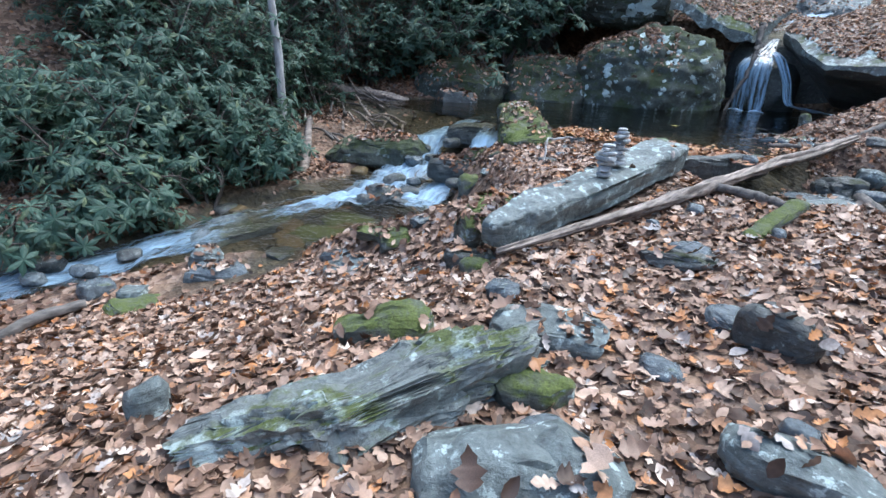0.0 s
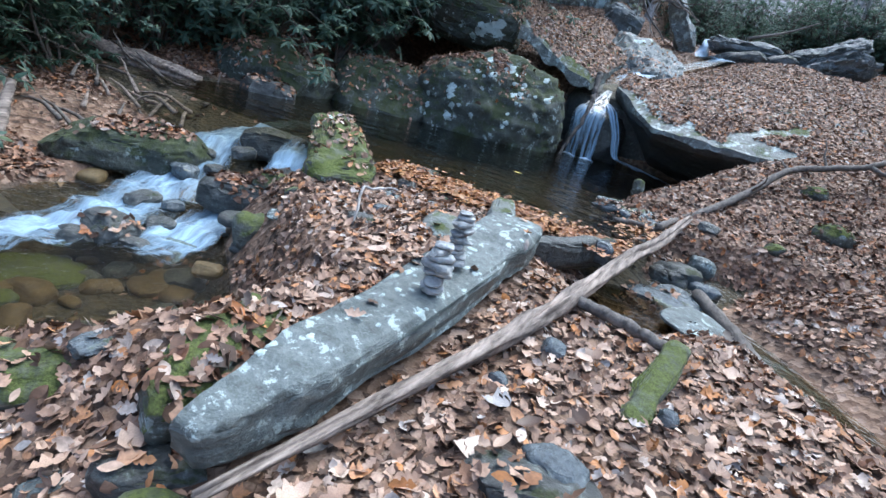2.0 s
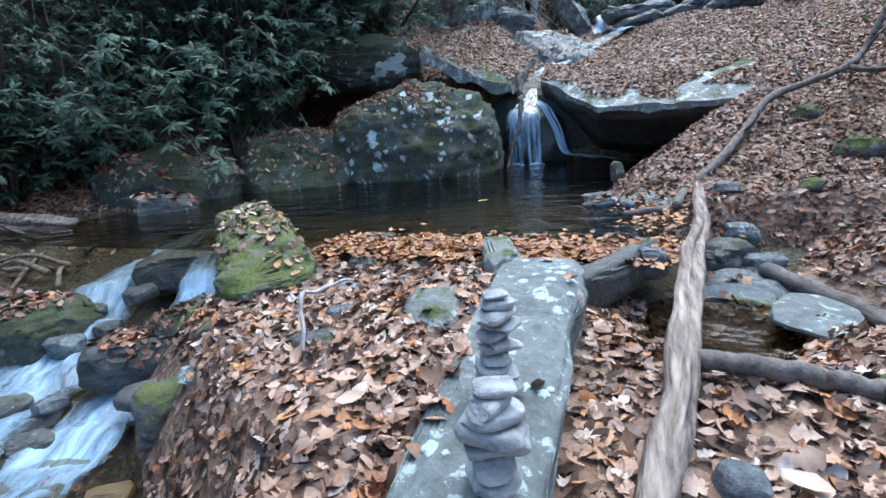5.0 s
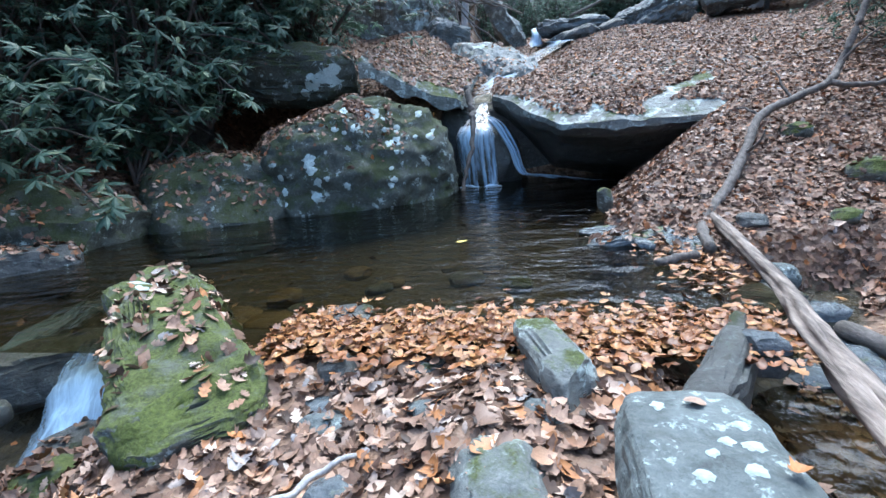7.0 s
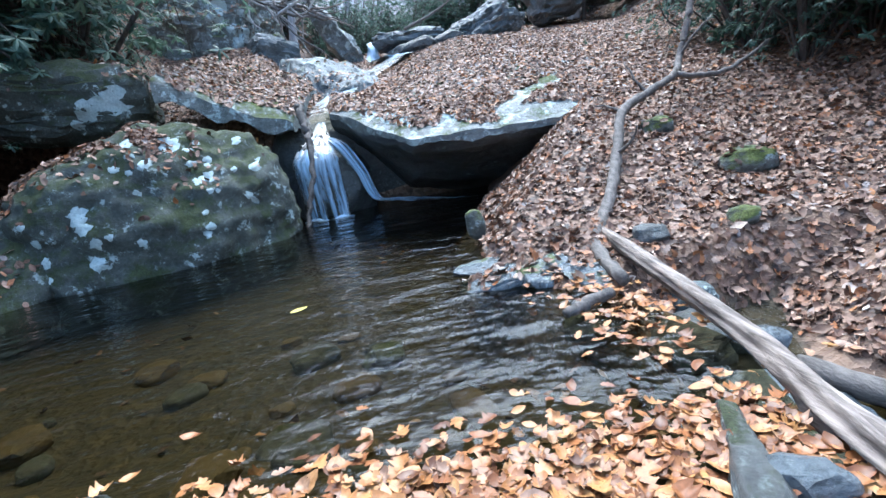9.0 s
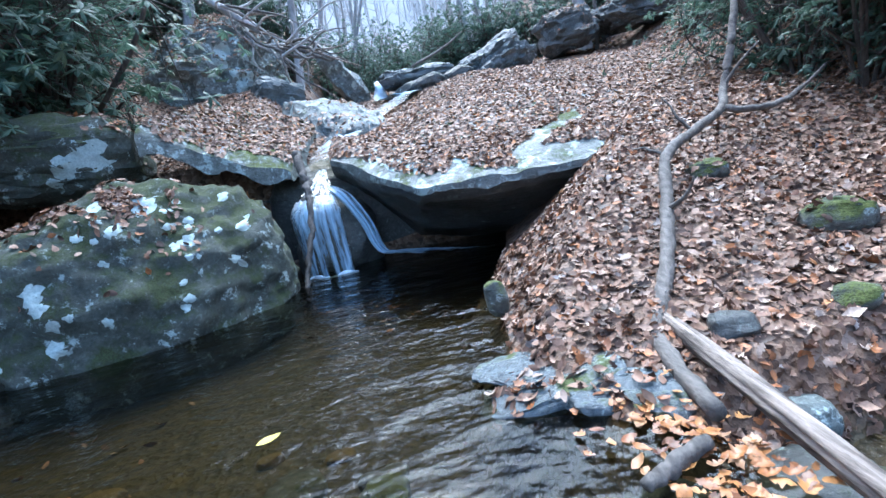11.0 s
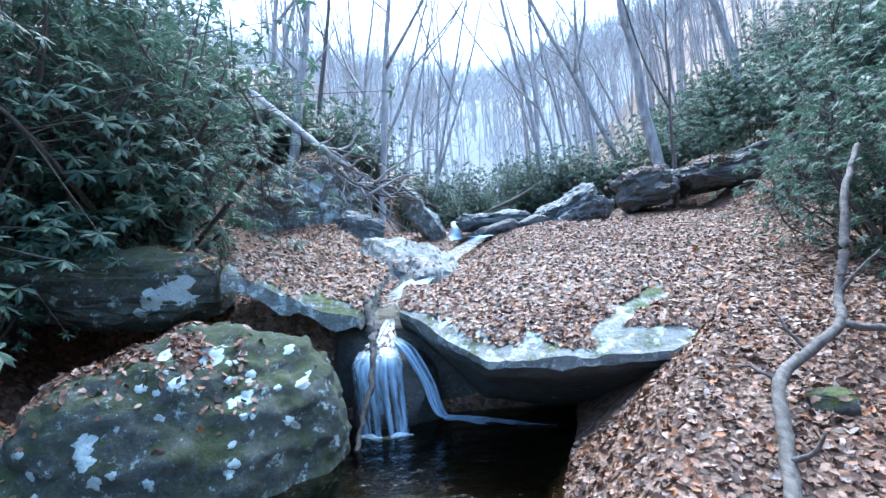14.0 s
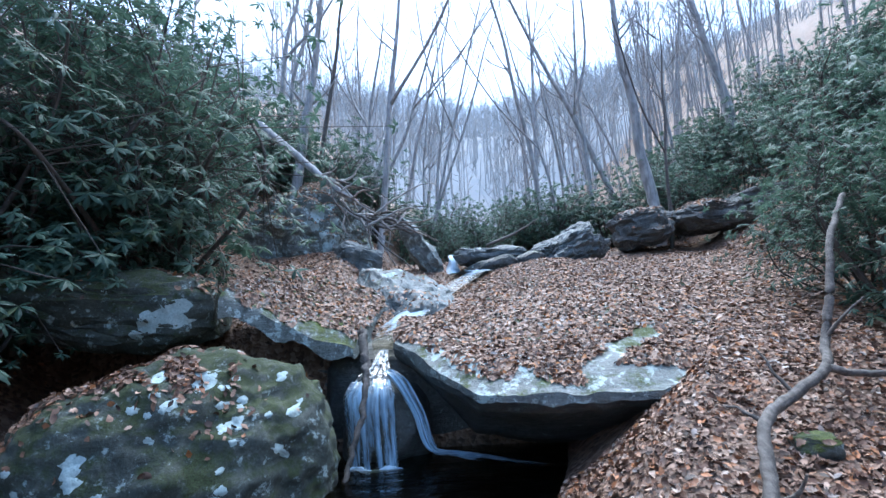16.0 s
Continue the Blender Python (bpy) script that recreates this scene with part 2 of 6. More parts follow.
def tube(verts, faces, path, radii, sides=8, seed=0, rough=0.0, caps=True):
    """Appends a tapered tube along path to the lists."""
    rng = random.Random(seed)
    base = len(verts)
    n = len(path)
    up = Vector((0.31, 0.17, 0.93))
    for i, (c, r) in enumerate(zip(path, radii)):
        c = Vector(c)
        d = (Vector(path[min(i + 1, n - 1)]) - Vector(path[max(i - 1, 0)])).normalized()
        a = d.cross(up)
        if a.length < 0.1:
            a = d.cross(Vector((1, 0, 0)))
        a.normalize()
        b = d.cross(a)
        for k in range(sides):
            w = 2 * math.pi * k / sides
            rr = r * (1 + rough * (rng.random() - 0.5))
            verts.append(c + (a * math.cos(w) + b * math.sin(w)) * rr)
    for i in range(n - 1):
        for k in range(sides):
            q = base + i * sides
            faces.append((q + k, q + (k + 1) % sides, q + sides + (k + 1) % sides, q + sides + k))
    if caps:
        faces.append(tuple(base + k for k in range(sides))[::-1])
        faces.append(tuple(base + (n - 1) * sides + k for k in range(sides)))


def smooth_path(points, steps=8):
    """A rounded line through the points (Catmull-Rom)."""
    p = [Vector(q) for q in points]
    p = [p[0] * 2 - p[1]] + p + [p[-1] * 2 - p[-2]]
    out = []
    for i in range(1, len(p) - 2):
        for s in range(steps):
            u = s / steps
            out.append(0.5 * ((2 * p[i]) + (p[i + 1] - p[i - 1]) * u + (2 * p[i - 1] - 5 * p[i] + 4 * p[i + 1] - p[i + 2]) * u * u
                              + (3 * p[i] - p[i - 1] - 3 * p[i + 1] + p[i + 2]) * u ** 3))
    out.append(p[-2])
    return out


def sstep(a, b, x):
    u = np.clip((x - a) / (b - a), 0, 1)
    return u * u * (3 - 2 * u)


# ---------------------------------------------------------------- the ground


def wobble(x, y, s, seed):
    """A cheap smooth random field between about -1 and 1."""
    r = np.random.RandomState(seed)
    z = np.zeros_like(x)
    for k in range(7):
        a, ph = r.uniform(0, 2 * math.pi, 2)
        f = s * r.uniform(0.5, 2.0)
        z = z + np.sin(f * (x * math.cos(a) + y * math.sin(a)) + ph)
    return z / 3.5


def stream_x(y):
    return np.interp(y, [-12, -3, 0, 0.85, 1.7, 2.6, 3.5, 4.5, 5.5, 6, 7, 7.6, 8.2, 9, 10], [-12, -8, -6.5, -6.2, -6.0, -5.7, -5.1, -5.0, -5.7, -6.1, -6.6, -6.4, -5.9, -5.6, -5.6])


def stream_z(y):
    return np.interp(y, [-12, -3, 0, 0.85, 1.7, 2.6, 3.5, 4.5, 5.5, 6, 7, 7.6, 8.2, 9, 10], [-4.2, -2.3, -1.62, -1.47, -1.3, -1.16, -1.1, -1.07, -1.02, -0.93, -0.6, -0.3, -0.06, 0, 0])


def upper_x(y):
    return np.interp(y, [15, 16, 17, 18.5, 20, 21.7, 24.5, 30, 60], [-3.0, -2.95, -2.75, -2.25, -1.9, -1.3, -1.5, -1.0, 2])


def upper_z(y):
    return np.interp(y, [15.6, 16, 17, 18.5, 20, 21.6, 21.9, 23.1, 23.4, 24.6, 30, 60, 140], [1.75, 1.85, 2.2, 2.66, 3.02, 3.4, 3.6, 3.66, 4.3, 4.5, 5.2, 9.3, 26])


def shore_e(y):
    return np.interp(y, [7, 7.8, 8.6, 9.4, 10.2, 11, 12, 13, 14, 16], [-0.85, -0.6, -0.75, -1.0, -1.12, -1.0, -0.88, -0.6, -0.3, 0.2])


def channel_x(y):
    return np.interp(y, [4.6, 5.4, 6.4, 7.4, 8.2, 9.4], [3.6, 2.6, 1.5, 0.7, 0.08, 0.7])


def ground_z(x, y):
    x, y = np.asarray(x, float), np.asarray(y, float)
    east = np.interp(y, [-40, -10, 0, 1.5, 3, 4.5, 6, 7, 8.5, 9.4, 10.2, 13, 16, 19, 22, 26, 40, 80, 130],
                     [-8, -1.6, -0.45, -0.45, -0.36, -0.24, -0.09, 0.04, 0.02, 0.06, 0.28, 1.3, 2.1, 2.85, 3.65, 4.6, 7.0, 13.5, 30])
    east = east + 0.03 * (x + 1) + 0.55 * np.maximum(0, x - np.interp(y, [8, 14, 20, 26], [3.5, 5.0, 6.8, 7.5])) ** 1.08 * (0.55 + 0.45 * sstep(4, 16, y))
    west = np.interp(y, [-40, -5, 2, 5, 7, 10, 13, 15, 17, 20, 26, 40, 80, 130], [-10, -2.3, -1.2, -0.95, -0.75, -0.05, 0.75, 1.9, 2.4, 3.4, 6.5, 10.5, 20, 36])
    west = west + np.interp(y, [6, 8.5, 11, 13], [0.2, 0.16, 0.3, 0.42]) * np.maximum(0, -7.4 - x) + 0.65 * np.maximum(0, -11.2 - x)
    k = sstep(-5.0, -4.0, x)
    z = west * (1 - k) + east * k
    z = z + 0.05 * wobble(x, y, 1.3, 3) + 0.02 * wobble(x, y, 5.0, 4) + sstep(12, 40, np.abs(x)) * 1.2 * wobble(x, y, 0.16, 5)
    z = z - 0.25 * np.maximum(0, -1.15 - x) * sstep(3.4, 2.4, y) * k
    z = z + 0.16 * np.exp(-((x + 2.25) / 0.5) ** 2) * sstep(2.7, 3.4, y) * sstep(7.0, 6.0, y)
    # small channel on the east side
    gx = channel_x(y)
    gully = np.interp(y, [4.2, 6, 8.4, 9.6], [-0.95, -0.68, -0.6, -0.25]) + 0.5 * np.maximum(0, np.abs(x - gx) - 0.36 - 0.25 * np.exp(-((y - 7.1) / 0.6) ** 2))
    z = np.where((y > 4.0) & (y < 9.8), np.minimum(z, gully + 2 * np.maximum(0, 4.6 - y) + 1.3 * np.maximum(0, y - 9.0)), z)
    z = np.minimum(z, -0.52 + 0.6 * np.maximum(0, np.hypot((x + 0.42), (y - 6.6) * 0.8) - 0.3))
    # stream below the pool
    half = np.interp(y, [-5, 1, 2.2, 3.2, 4.5, 5.5, 6.4, 7.3, 8.6, 9.5], [0.6, 0.5, 0.8, 1.6, 1.5, 0.9, 0.7, 0.6, 0.6, 0.5])
    bed = stream_z(y) - np.interp(y, [0, 3, 4.5, 6, 8], [0.1, 0.22, 0.28, 0.14, 0.1])
    st = bed + np.interp(y, [1.5, 3, 5, 6], [0.75, 0.95, 0.95, 0.75]) * np.maximum(0, np.abs(x - stream_x(y)) - half)
    z = np.where(y < 9.5, np.minimum(z, st), z)
    # pool
    pool = -0.55 + np.maximum(np.maximum(0.33 * np.maximum(0, 8.75 - y), np.minimum(1.25 * np.maximum(0, x - shore_e(y) + 0.44), 0.62 + 0.72 * np.maximum(0, x - shore_e(y) - 0.05))),
                              np.maximum(4.0 * np.maximum(0, y - 16.0), 1.0 * np.maximum(0, -7.4 - x)))
    pool = pool + 0.03 * wobble(x, y, 3.0, 8)
    z = np.minimum(z, np.where(y > 5.5, pool, 99))
    # bed of the upper stream
    up = upper_z(y) - 0.1 + 0.6 * np.maximum(0, np.abs(x - upper_x(y)) - np.interp(y, [16, 21, 22, 27], [0.35, 0.35, 1.8, 2.2]))
    z = np.where((y > 16.1) & (y < 45), np.minimum(z, up + 0.6 * np.maximum(0, y - 30)), z)
    return z


def graded(a, b, step, far_a, far_b, growth=1.18):
    mid = list(np.arange(a, b + step / 2, step))
    s, v, lo = step, a, []
    while v > far_a:
        s *= growth
        v -= s
        lo.append(v)
    s, v, hi = step, b, []
    while v < far_b:
        s *= growth
        v += s
        hi.append(v)
    return np.array(lo[::-1] + mid + hi)


gx_, gy_ = graded(-9.5, 5.5, 0.1, -420, 420), graded(-1.0, 17.5, 0.1, -300, 480)
GX, GY = np.meshgrid(gx_, gy_)
GZ = ground_z(GX, GY)
nx, ny = len(gx_), len(gy_)
idx = np.arange(nx * ny).reshape(ny, nx)
gfaces = np.stack([idx[:-1, :-1], idx[:-1, 1:], idx[1:, 1:], idx[1:, :-1]], -1).reshape(-1, 4)
gverts = np.stack([GX, GY, GZ], -1).reshape(-1, 3)
ground_me = mesh_of("ground", gverts, gfaces, LITTER)
wet_level = np.where(GY > 6.9, np.where(GY < 16.1, 0.0, -99), stream_z(GY))
in_stream = (np.abs(GX - stream_x(GY)) < 2.2) | ((GY > 6.9) & (GX < shore_e(GY) + 0.4))
bedmask = np.where(in_stream, sstep(0.03, -0.06, GZ - wet_level), 0.0)
bedmask = np.maximum(bedmask, np.where((GY > 4.8) & (GY < 9.0), sstep(0.52, 0.36, np.abs(GX - channel_x(GY))), 0.0))
at = ground_me.attributes.new("bed", "FLOAT", "POINT")
at.data.foreach_set("value", bedmask.reshape(-1).astype(np.float32))
ground = tagged(new("ground", ground_me), "brown leaf-littered forest floor of a narrow creek valley", "ground", kind="structure")

# ---------------------------------------------------------------- rocks
CATCH = []          # surfaces on which leaves come to rest: vertices, faces, share of leaves


def icosphere(level):
    bm = bmesh.new()
    bmesh.ops.create_icosphere(bm, subdivisions=level, radius=1.0)
    v = [tuple(q.co) for q in bm.verts]
    f = [tuple(q.index for q in p.verts) for p in bm.faces]
    bm.free()
    return np.array(v), f


ICO = {k: icosphere(k) for k in (3, 4, 5, 6)}


def rock(name, centre, size, turn=(0, 0, 0), material=None, seed=1, square=0.6, rough=0.12, level=4, label="", category="rock", catch=0.0, facets=5, group="", taper=0.0, layers=0.0):
    """A weathered stone: a squared ball, cut by flat breaks and roughened; layers gives it broken, stepped beds."""
    v0, f = ICO[level]
    rng = np.random.RandomState(seed)
    v = np.sign(v0) * np.abs(v0) ** square
    v /= np.abs(v).max()
    for _ in range(facets):
        d = rng.normal(size=3)
        d[2] *= 0.6
        d /= np.linalg.norm(d)
        lim = rng.uniform(0.68, 0.92) * np.max(v @ d)
        over = np.maximum(0, v @ d - lim)
        v = v - np.outer(over * 0.97, d)
    v = v * np.array(size)
    if taper:
        back = np.clip(-v[:, 1] / size[1], 0, 1) ** 1.4
        v[:, 0] = v[:, 0] * (1 - taper * back) - 0.35 * taper * size[0] * back
    s = float(np.mean(size))
    off = Vector((seed * 3.7, seed * 1.3, seed * 2.1))
    disp = np.array([noise.fractal(Vector(p) * (1.2 / s) + off, 0.8, 2.1, 5) for p in v])
    disp += 0.35 * np.array([noise.fractal(Vector((p[0], p[1], p[2] * 3)) * (3.2 / s) + off, 0.7, 2.2, 4) for p in v])
    v = v + v0 * (disp * rough * s)[:, None]
    if layers:
        warp = np.array([noise.fractal(Vector((p[0], p[1], p[2])) * (0.9 / s) + off, 0.8, 2.0, 3) for p in v])
        bed = (v[:, 2] / size[2] * 1.9 + warp * 0.8 + v[:, 0] / size[0] * 0.25)
        step = bed - np.floor(bed)
        v[:, :2] *= (1 + layers * (np.floor(bed) % 2 - 0.5) + layers * 0.7 * (step ** 3))[:, None]
    me = mesh_of(name, v, f, material or ROCK)
    if facets or layers:
        me.set_sharp_from_angle(angle=radians(38))
    ob = new(name, me)
    m = pose(*centre, *turn)
    ob.matrix_basis = m
    if catch:
        w = v @ np.array(m.to_3x3()).T + np.array(centre)
        CATCH.append((w, f, catch))
    return tagged(ob, label or "grey lichened creek stone lying among leaves", category, group)


def slab_solid(name, nu, nv, where, top, bottom, material, label, category="rock", catch=0.0, rough=0.05, seed=1, under=None):
    """A thick sheet of rock over a patch of plan: where(u, v) gives x, y; top and bottom give heights."""
    u, v = np.meshgrid(np.linspace(0, 1, nu), np.linspace(0, 1, nv))
    x, y = where(u, v)
    off = seed * 5.3
    n = np.array([noise.fractal(Vector((a * 0.9 + off, b * 0.9, 0)), 0.8, 2.1, 6) for a, b in zip(x.ravel(), y.ravel())]).reshape(x.shape)
    zt = top(x, y) + n * rough
    zb = np.minimum(bottom(x, y) + n * rough * 1.5, zt - 0.06)
    m = nu * nv
    verts = np.concatenate([np.stack([x, y, zt], -1).reshape(-1, 3), np.stack([x, y, zb], -1).reshape(-1, 3)])
    i = np.arange(m).reshape(nv, nu)
    f = [tuple(q) for q in np.stack([i[:-1, :-1], i[:-1, 1:], i[1:, 1:], i[1:, :-1]], -1).reshape(-1, 4)]
    tops = list(f)
    f += [tuple(m + k for k in q[::-1]) for q in tops]
    rim = list(i[0, :]) + list(i[1:, -1]) + list(i[-1, -2::-1]) + list(i[-2:0, 0])
    for a, b in zip(rim, rim[1:] + rim[:1]):
        f.append((int(a), int(a) + m, int(b) + m, int(b)))
    me = mesh_of(name, verts, [tuple(int(k) for k in q) for q in f], material)
    me.set_sharp_from_angle(angle=radians(48))
    # bottom faces get a darker rock, with shade put into its colour
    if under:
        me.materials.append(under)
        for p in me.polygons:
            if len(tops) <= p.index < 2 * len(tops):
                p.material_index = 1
    ob = new(name, me)
    if catch:
        CATCH.append((verts[:m], [tuple(int(k) for k in q) for q in tops], catch))
    return tagged(ob, label, category)


# the great leaf-covered slab that roofs the fall's hollow
def lip_y(x):
    return np.interp(x, [-2.75, -2.3, -1.7, -1.4, -0.5, 0.2, 0.85, 1.6, 2.6, 4.0], [15.5, 14.8, 14.0, 13.65, 13.45, 13.42, 13.42, 13.55, 13.9, 14.6])


def slab_top(x, y):
    lip = np.interp(x, [-2.75, -2.3, -1.4, -0.5, 0.2, 0.85, 1.6, 2.6, 4.0], [1.9, 1.66, 1.17, 1.15, 1.16, 1.2, 1.24, 1.3, 1.35])
    d = np.maximum(0, y - lip_y(x))
    z = lip + 0.33 * np.minimum(d, 3) + 0.28 * np.maximum(0, d - 3) + 0.3 * np.minimum(d, 0.55)
    hump = 0.1 * np.exp(-((x - 1.2) / 2.2) ** 2) * sstep(0.3, 3, d)
    side = np.interp(x - upper_x(y), [0.2, 0.9, 2.2], [-0.5, -0.2, 0.0]) * sstep(0.6, 3.0, d)
    return z + hump + side


def slab_bottom(x, y):
    d = np.maximum(0, y - lip_y(x))
    return slab_top(x, lip_y(x)) - 0.1 - np.interp(x, [-2.7, -1.5, 0.5, 2], [0.2, 0.3, 0.42, 0.6]) * d - np.interp(d, [0, 0.15], [0, 0.08])


def slab_plan(u, v):
    v = v ** 1.5
    x0 = -2.75 + 6.75 * u
    edge = lip_y(x0) + 0.07 * np.sin(5.3 * x0 + 1) * np.sin(2.1 * x0) + 0.012 * np.sin(13 * x0)
    y = edge + (22.2 - edge) * v
    x = np.maximum(x0, x0 + (upper_x(y) + 0.25 + 2.75 - 0.0) * (1 - u) * sstep(0.0, 0.3, v))
    return x, y


# underside darker: wet rock, with the hollow's lack of light painted in
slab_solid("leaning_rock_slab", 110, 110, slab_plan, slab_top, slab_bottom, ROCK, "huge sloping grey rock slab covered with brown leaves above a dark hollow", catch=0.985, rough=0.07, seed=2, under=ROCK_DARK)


# ledge of rock on the west side of the fall
def ledge_plan(u, v):
    ax, ay, bx, by = -5.5, 14.85, -3.42, 15.5
    x = ax + (bx - ax) * u
    y = ay + (by - ay) * u + 0.15 * np.sin(5 * u) + v * 3.0
    return x + 0.25 * v, y


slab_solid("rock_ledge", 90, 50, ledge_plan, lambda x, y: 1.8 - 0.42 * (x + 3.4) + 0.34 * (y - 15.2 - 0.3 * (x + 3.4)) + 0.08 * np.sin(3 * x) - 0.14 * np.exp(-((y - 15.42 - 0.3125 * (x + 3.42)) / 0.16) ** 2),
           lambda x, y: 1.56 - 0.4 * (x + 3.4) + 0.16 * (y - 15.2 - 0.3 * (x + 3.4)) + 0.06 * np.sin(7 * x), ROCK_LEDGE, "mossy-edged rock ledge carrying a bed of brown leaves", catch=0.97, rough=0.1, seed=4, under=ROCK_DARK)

# boulders round the pool
rock("pool_boulder", (-5.3, 13.65, 0.45), (1.97, 1.52, 1.5), (0, -5, 32), ROCK_BOULDER, 11, 0.9, 0.12, 6, "great rounded boulder with moss and white lichen spots beside the pool", catch=0.03, facets=0)
rock("pool_boulder", (-7.35, 12.1, 0.12), (1.25, 1.15, 1.0), (0, 4, 35), ROCK_BOULDER, 10, 0.8, 0.12, 5, "mossy boulder half covered with fallen leaves at the pool's edge", catch=0.75, facets=3)
rock("pool_boulder", (-8.9, 10.3, -0.05), (1.35, 1.1, 0.95), (0, 6, 40), ROCK_BOULDER, 13, 0.8, 0.13, 5, "dark mossy boulder under the shrubs by the outflow", catch=0.6, facets=3)
rock("hanging_rock", (-7.6, 15.35, 2.72), (2.15, 1.3, 0.62), (3, 5, 14), ROCK_BOULDER, 14, 0.7, 0.13, 5, "dark overhanging rock with a white lichen patch above the boulder", catch=0.3)
rock("bank_rock", (-10.6, 13.4, 1.8), (2.0, 1.3, 0.8), (0, 0, 30), ROCK_DARK, 15, 0.66, 0.12, 5, "dark shaded rock under the rhododendrons", catch=0.4)
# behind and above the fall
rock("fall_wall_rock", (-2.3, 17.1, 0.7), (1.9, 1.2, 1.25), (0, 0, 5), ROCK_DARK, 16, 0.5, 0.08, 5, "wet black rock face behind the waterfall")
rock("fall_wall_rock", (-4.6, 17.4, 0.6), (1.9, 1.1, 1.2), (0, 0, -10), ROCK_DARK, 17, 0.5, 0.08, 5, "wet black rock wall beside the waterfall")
rock("mid_stream_rock", (-3.0, 19.8, 2.25), (1.35, 2.7, 1.25), (18, 6, 20), ROCK_GREY, 18, 0.85, 0.14, 6, "pale lichened rock sloping beside the stream above the waterfall", catch=0.15, facets=3)
rock("mid_stream_rock", (-4.9, 19.9, 2.5), (1.2, 2.0, 0.85), (14, 4, 20), ROCK_MOSS, 19, 0.75, 0.12, 5, "leafy mossy rock above the ledge", catch=0.8)
rock("cap_rock", (-0.4, 23.3, 4.38), (1.25, 0.8, 0.27), (0, 1, 4), ROCK_GREY, 20, 0.6, 0.12, 5, "dark flat cap rock across the upper fall", layers=0.05)
rock("upper_boulder", (2.3, 23.3, 4.45), (1.25, 0.85, 0.7), (0, -22, 12), ROCK_GREY, 21, 0.6, 0.2, 6, "jagged grey boulder at the top of the slab", facets=9, layers=0.12)
rock("upper_boulder", (-2.75, 24.0, 4.85), (0.34, 0.6, 1.25), (0, -34, 10), ROCK, 22, 0.62, 0.16, 5, "white-streaked rock beside the upper fall", facets=7, layers=0.08)
rock("crag", (-6.6, 24.2, 4.9), (2.15, 1.8, 2.45), (0, 6, 20), ROCK_LEDGE, 23, 0.78, 0.22, 6, "leaf-topped grey crag on the slope", catch=0.97, facets=3)
rock("crag_block", (-4.7, 22.6, 4.15), (0.85, 0.7, 0.75), (8, 14, 30), ROCK_GREY, 47, 0.6, 0.15, 5, "broken grey block at the foot of the crag", facets=8, layers=0.06)
rock("cap_rock", (-0.35, 22.5, 3.98), (0.95, 0.4, 0.26), (0, -14, 8), ROCK_DARK, 27, 0.75, 0.1, 5, "dark lens-shaped rock beside the upper fall")
rock("cap_rock", (0.8, 22.75, 4.05), (0.6, 0.5, 0.32), (0, -20, 8), ROCK_DARK, 48, 0.65, 0.12, 4, "dark tilted rock beside the upper fall", facets=6)
rock("cliff_rock", (5.1, 24.4, 5.25), (1.0, 0.8, 0.68), (0, -10, -4), ROCK_DARK, 28, 0.65, 0.2, 5, "dark layered rock outcrop under trees", catch=0.7, layers=0.06)
rock("cliff_rock", (7.7, 24.3, 5.55), (1.4, 0.8, 0.52), (0, -4, -8), ROCK_DARK, 29, 0.65, 0.2, 5, "dark layered rock outcrop under trees", catch=0.8, layers=0.06)
rock("cliff_rock", (6.2, 25.6, 5.5), (1.3, 0.8, 0.45), (0, -6, -10), ROCK_DARK, 24, 0.55, 0.13, 5, "dark layered rock outcrop under trees")
rock("cliff_rock", (10.0, 24.3, 6.1), (1.4, 0.8, 0.5), (0, -8, -16), ROCK_DARK, 25, 0.62, 0.2, 5, "dark layered rock outcrop under trees", catch=0.7, layers=0.06)

# the slab with the cairns and its neighbours
rock("cairn_slab", (-1.52, 4.42, -0.05), (0.265, 1.64, 0.15), (6.0, 2, -1), ROCK_SLAB, 31, 0.34, 0.06, 6, "long pale lichened stone slab carrying two small cairns", catch=0.02, facets=6, taper=0.5)
rock("moss_boulder", (-4.35, 6.98, -0.2), (0.42, 1.25, 0.43), (9, -4, 41), ROCK_MOSS, 32, 0.42, 0.13, 6, "bright mossy boulder with leaves on its top", catch=0.25, facets=4)
rock("moss_stone", (-2.04, 3.28, -0.38), (0.18, 0.5, 0.3), (4, 12, 14), ROCK_MOSS, 33, 0.6, 0.16, 5, "bright green mossy stone at the slab's end", catch=0.4, facets=4)
rock("dam_stone", (-1.05, 6.72, -0.1), (0.7, 0.12, 0.17), (0, 0, 61), ROCK_DARK, 34, 0.5, 0.1, 4, "dark upright stone holding back the pool")
rock("dam_stone", (-1.9, 6.68, -0.03), (0.14, 0.42, 0.17), (0, 0, 18), ROCK, 35, 0.55, 0.12, 4, "grey lichened stone set in the leaf dam")
rock("dam_stone", (-2.15, 5.8, -0.17), (0.2, 0.32, 0.22), (0, 0, 10), ROCK, 36, 0.7, 0.1, 4, "rounded grey stone in the leaf dam")
rock("dam_stone", (-3.05, 6.45, -0.24), (0.2, 0.16, 0.14), (0, 0, 30), ROCK_WET, 37, 0.65, 0.1, 4, "rounded grey stone in the leaf dam")
rock("standing_stone", (-0.06, 4.9, -0.38), (0.1, 0.56, 0.32), (8, 6, -8), ROCK_MOSS, 138, 0.42, 0.1, 5, "narrow mossy stone standing on edge in leaves", facets=3)
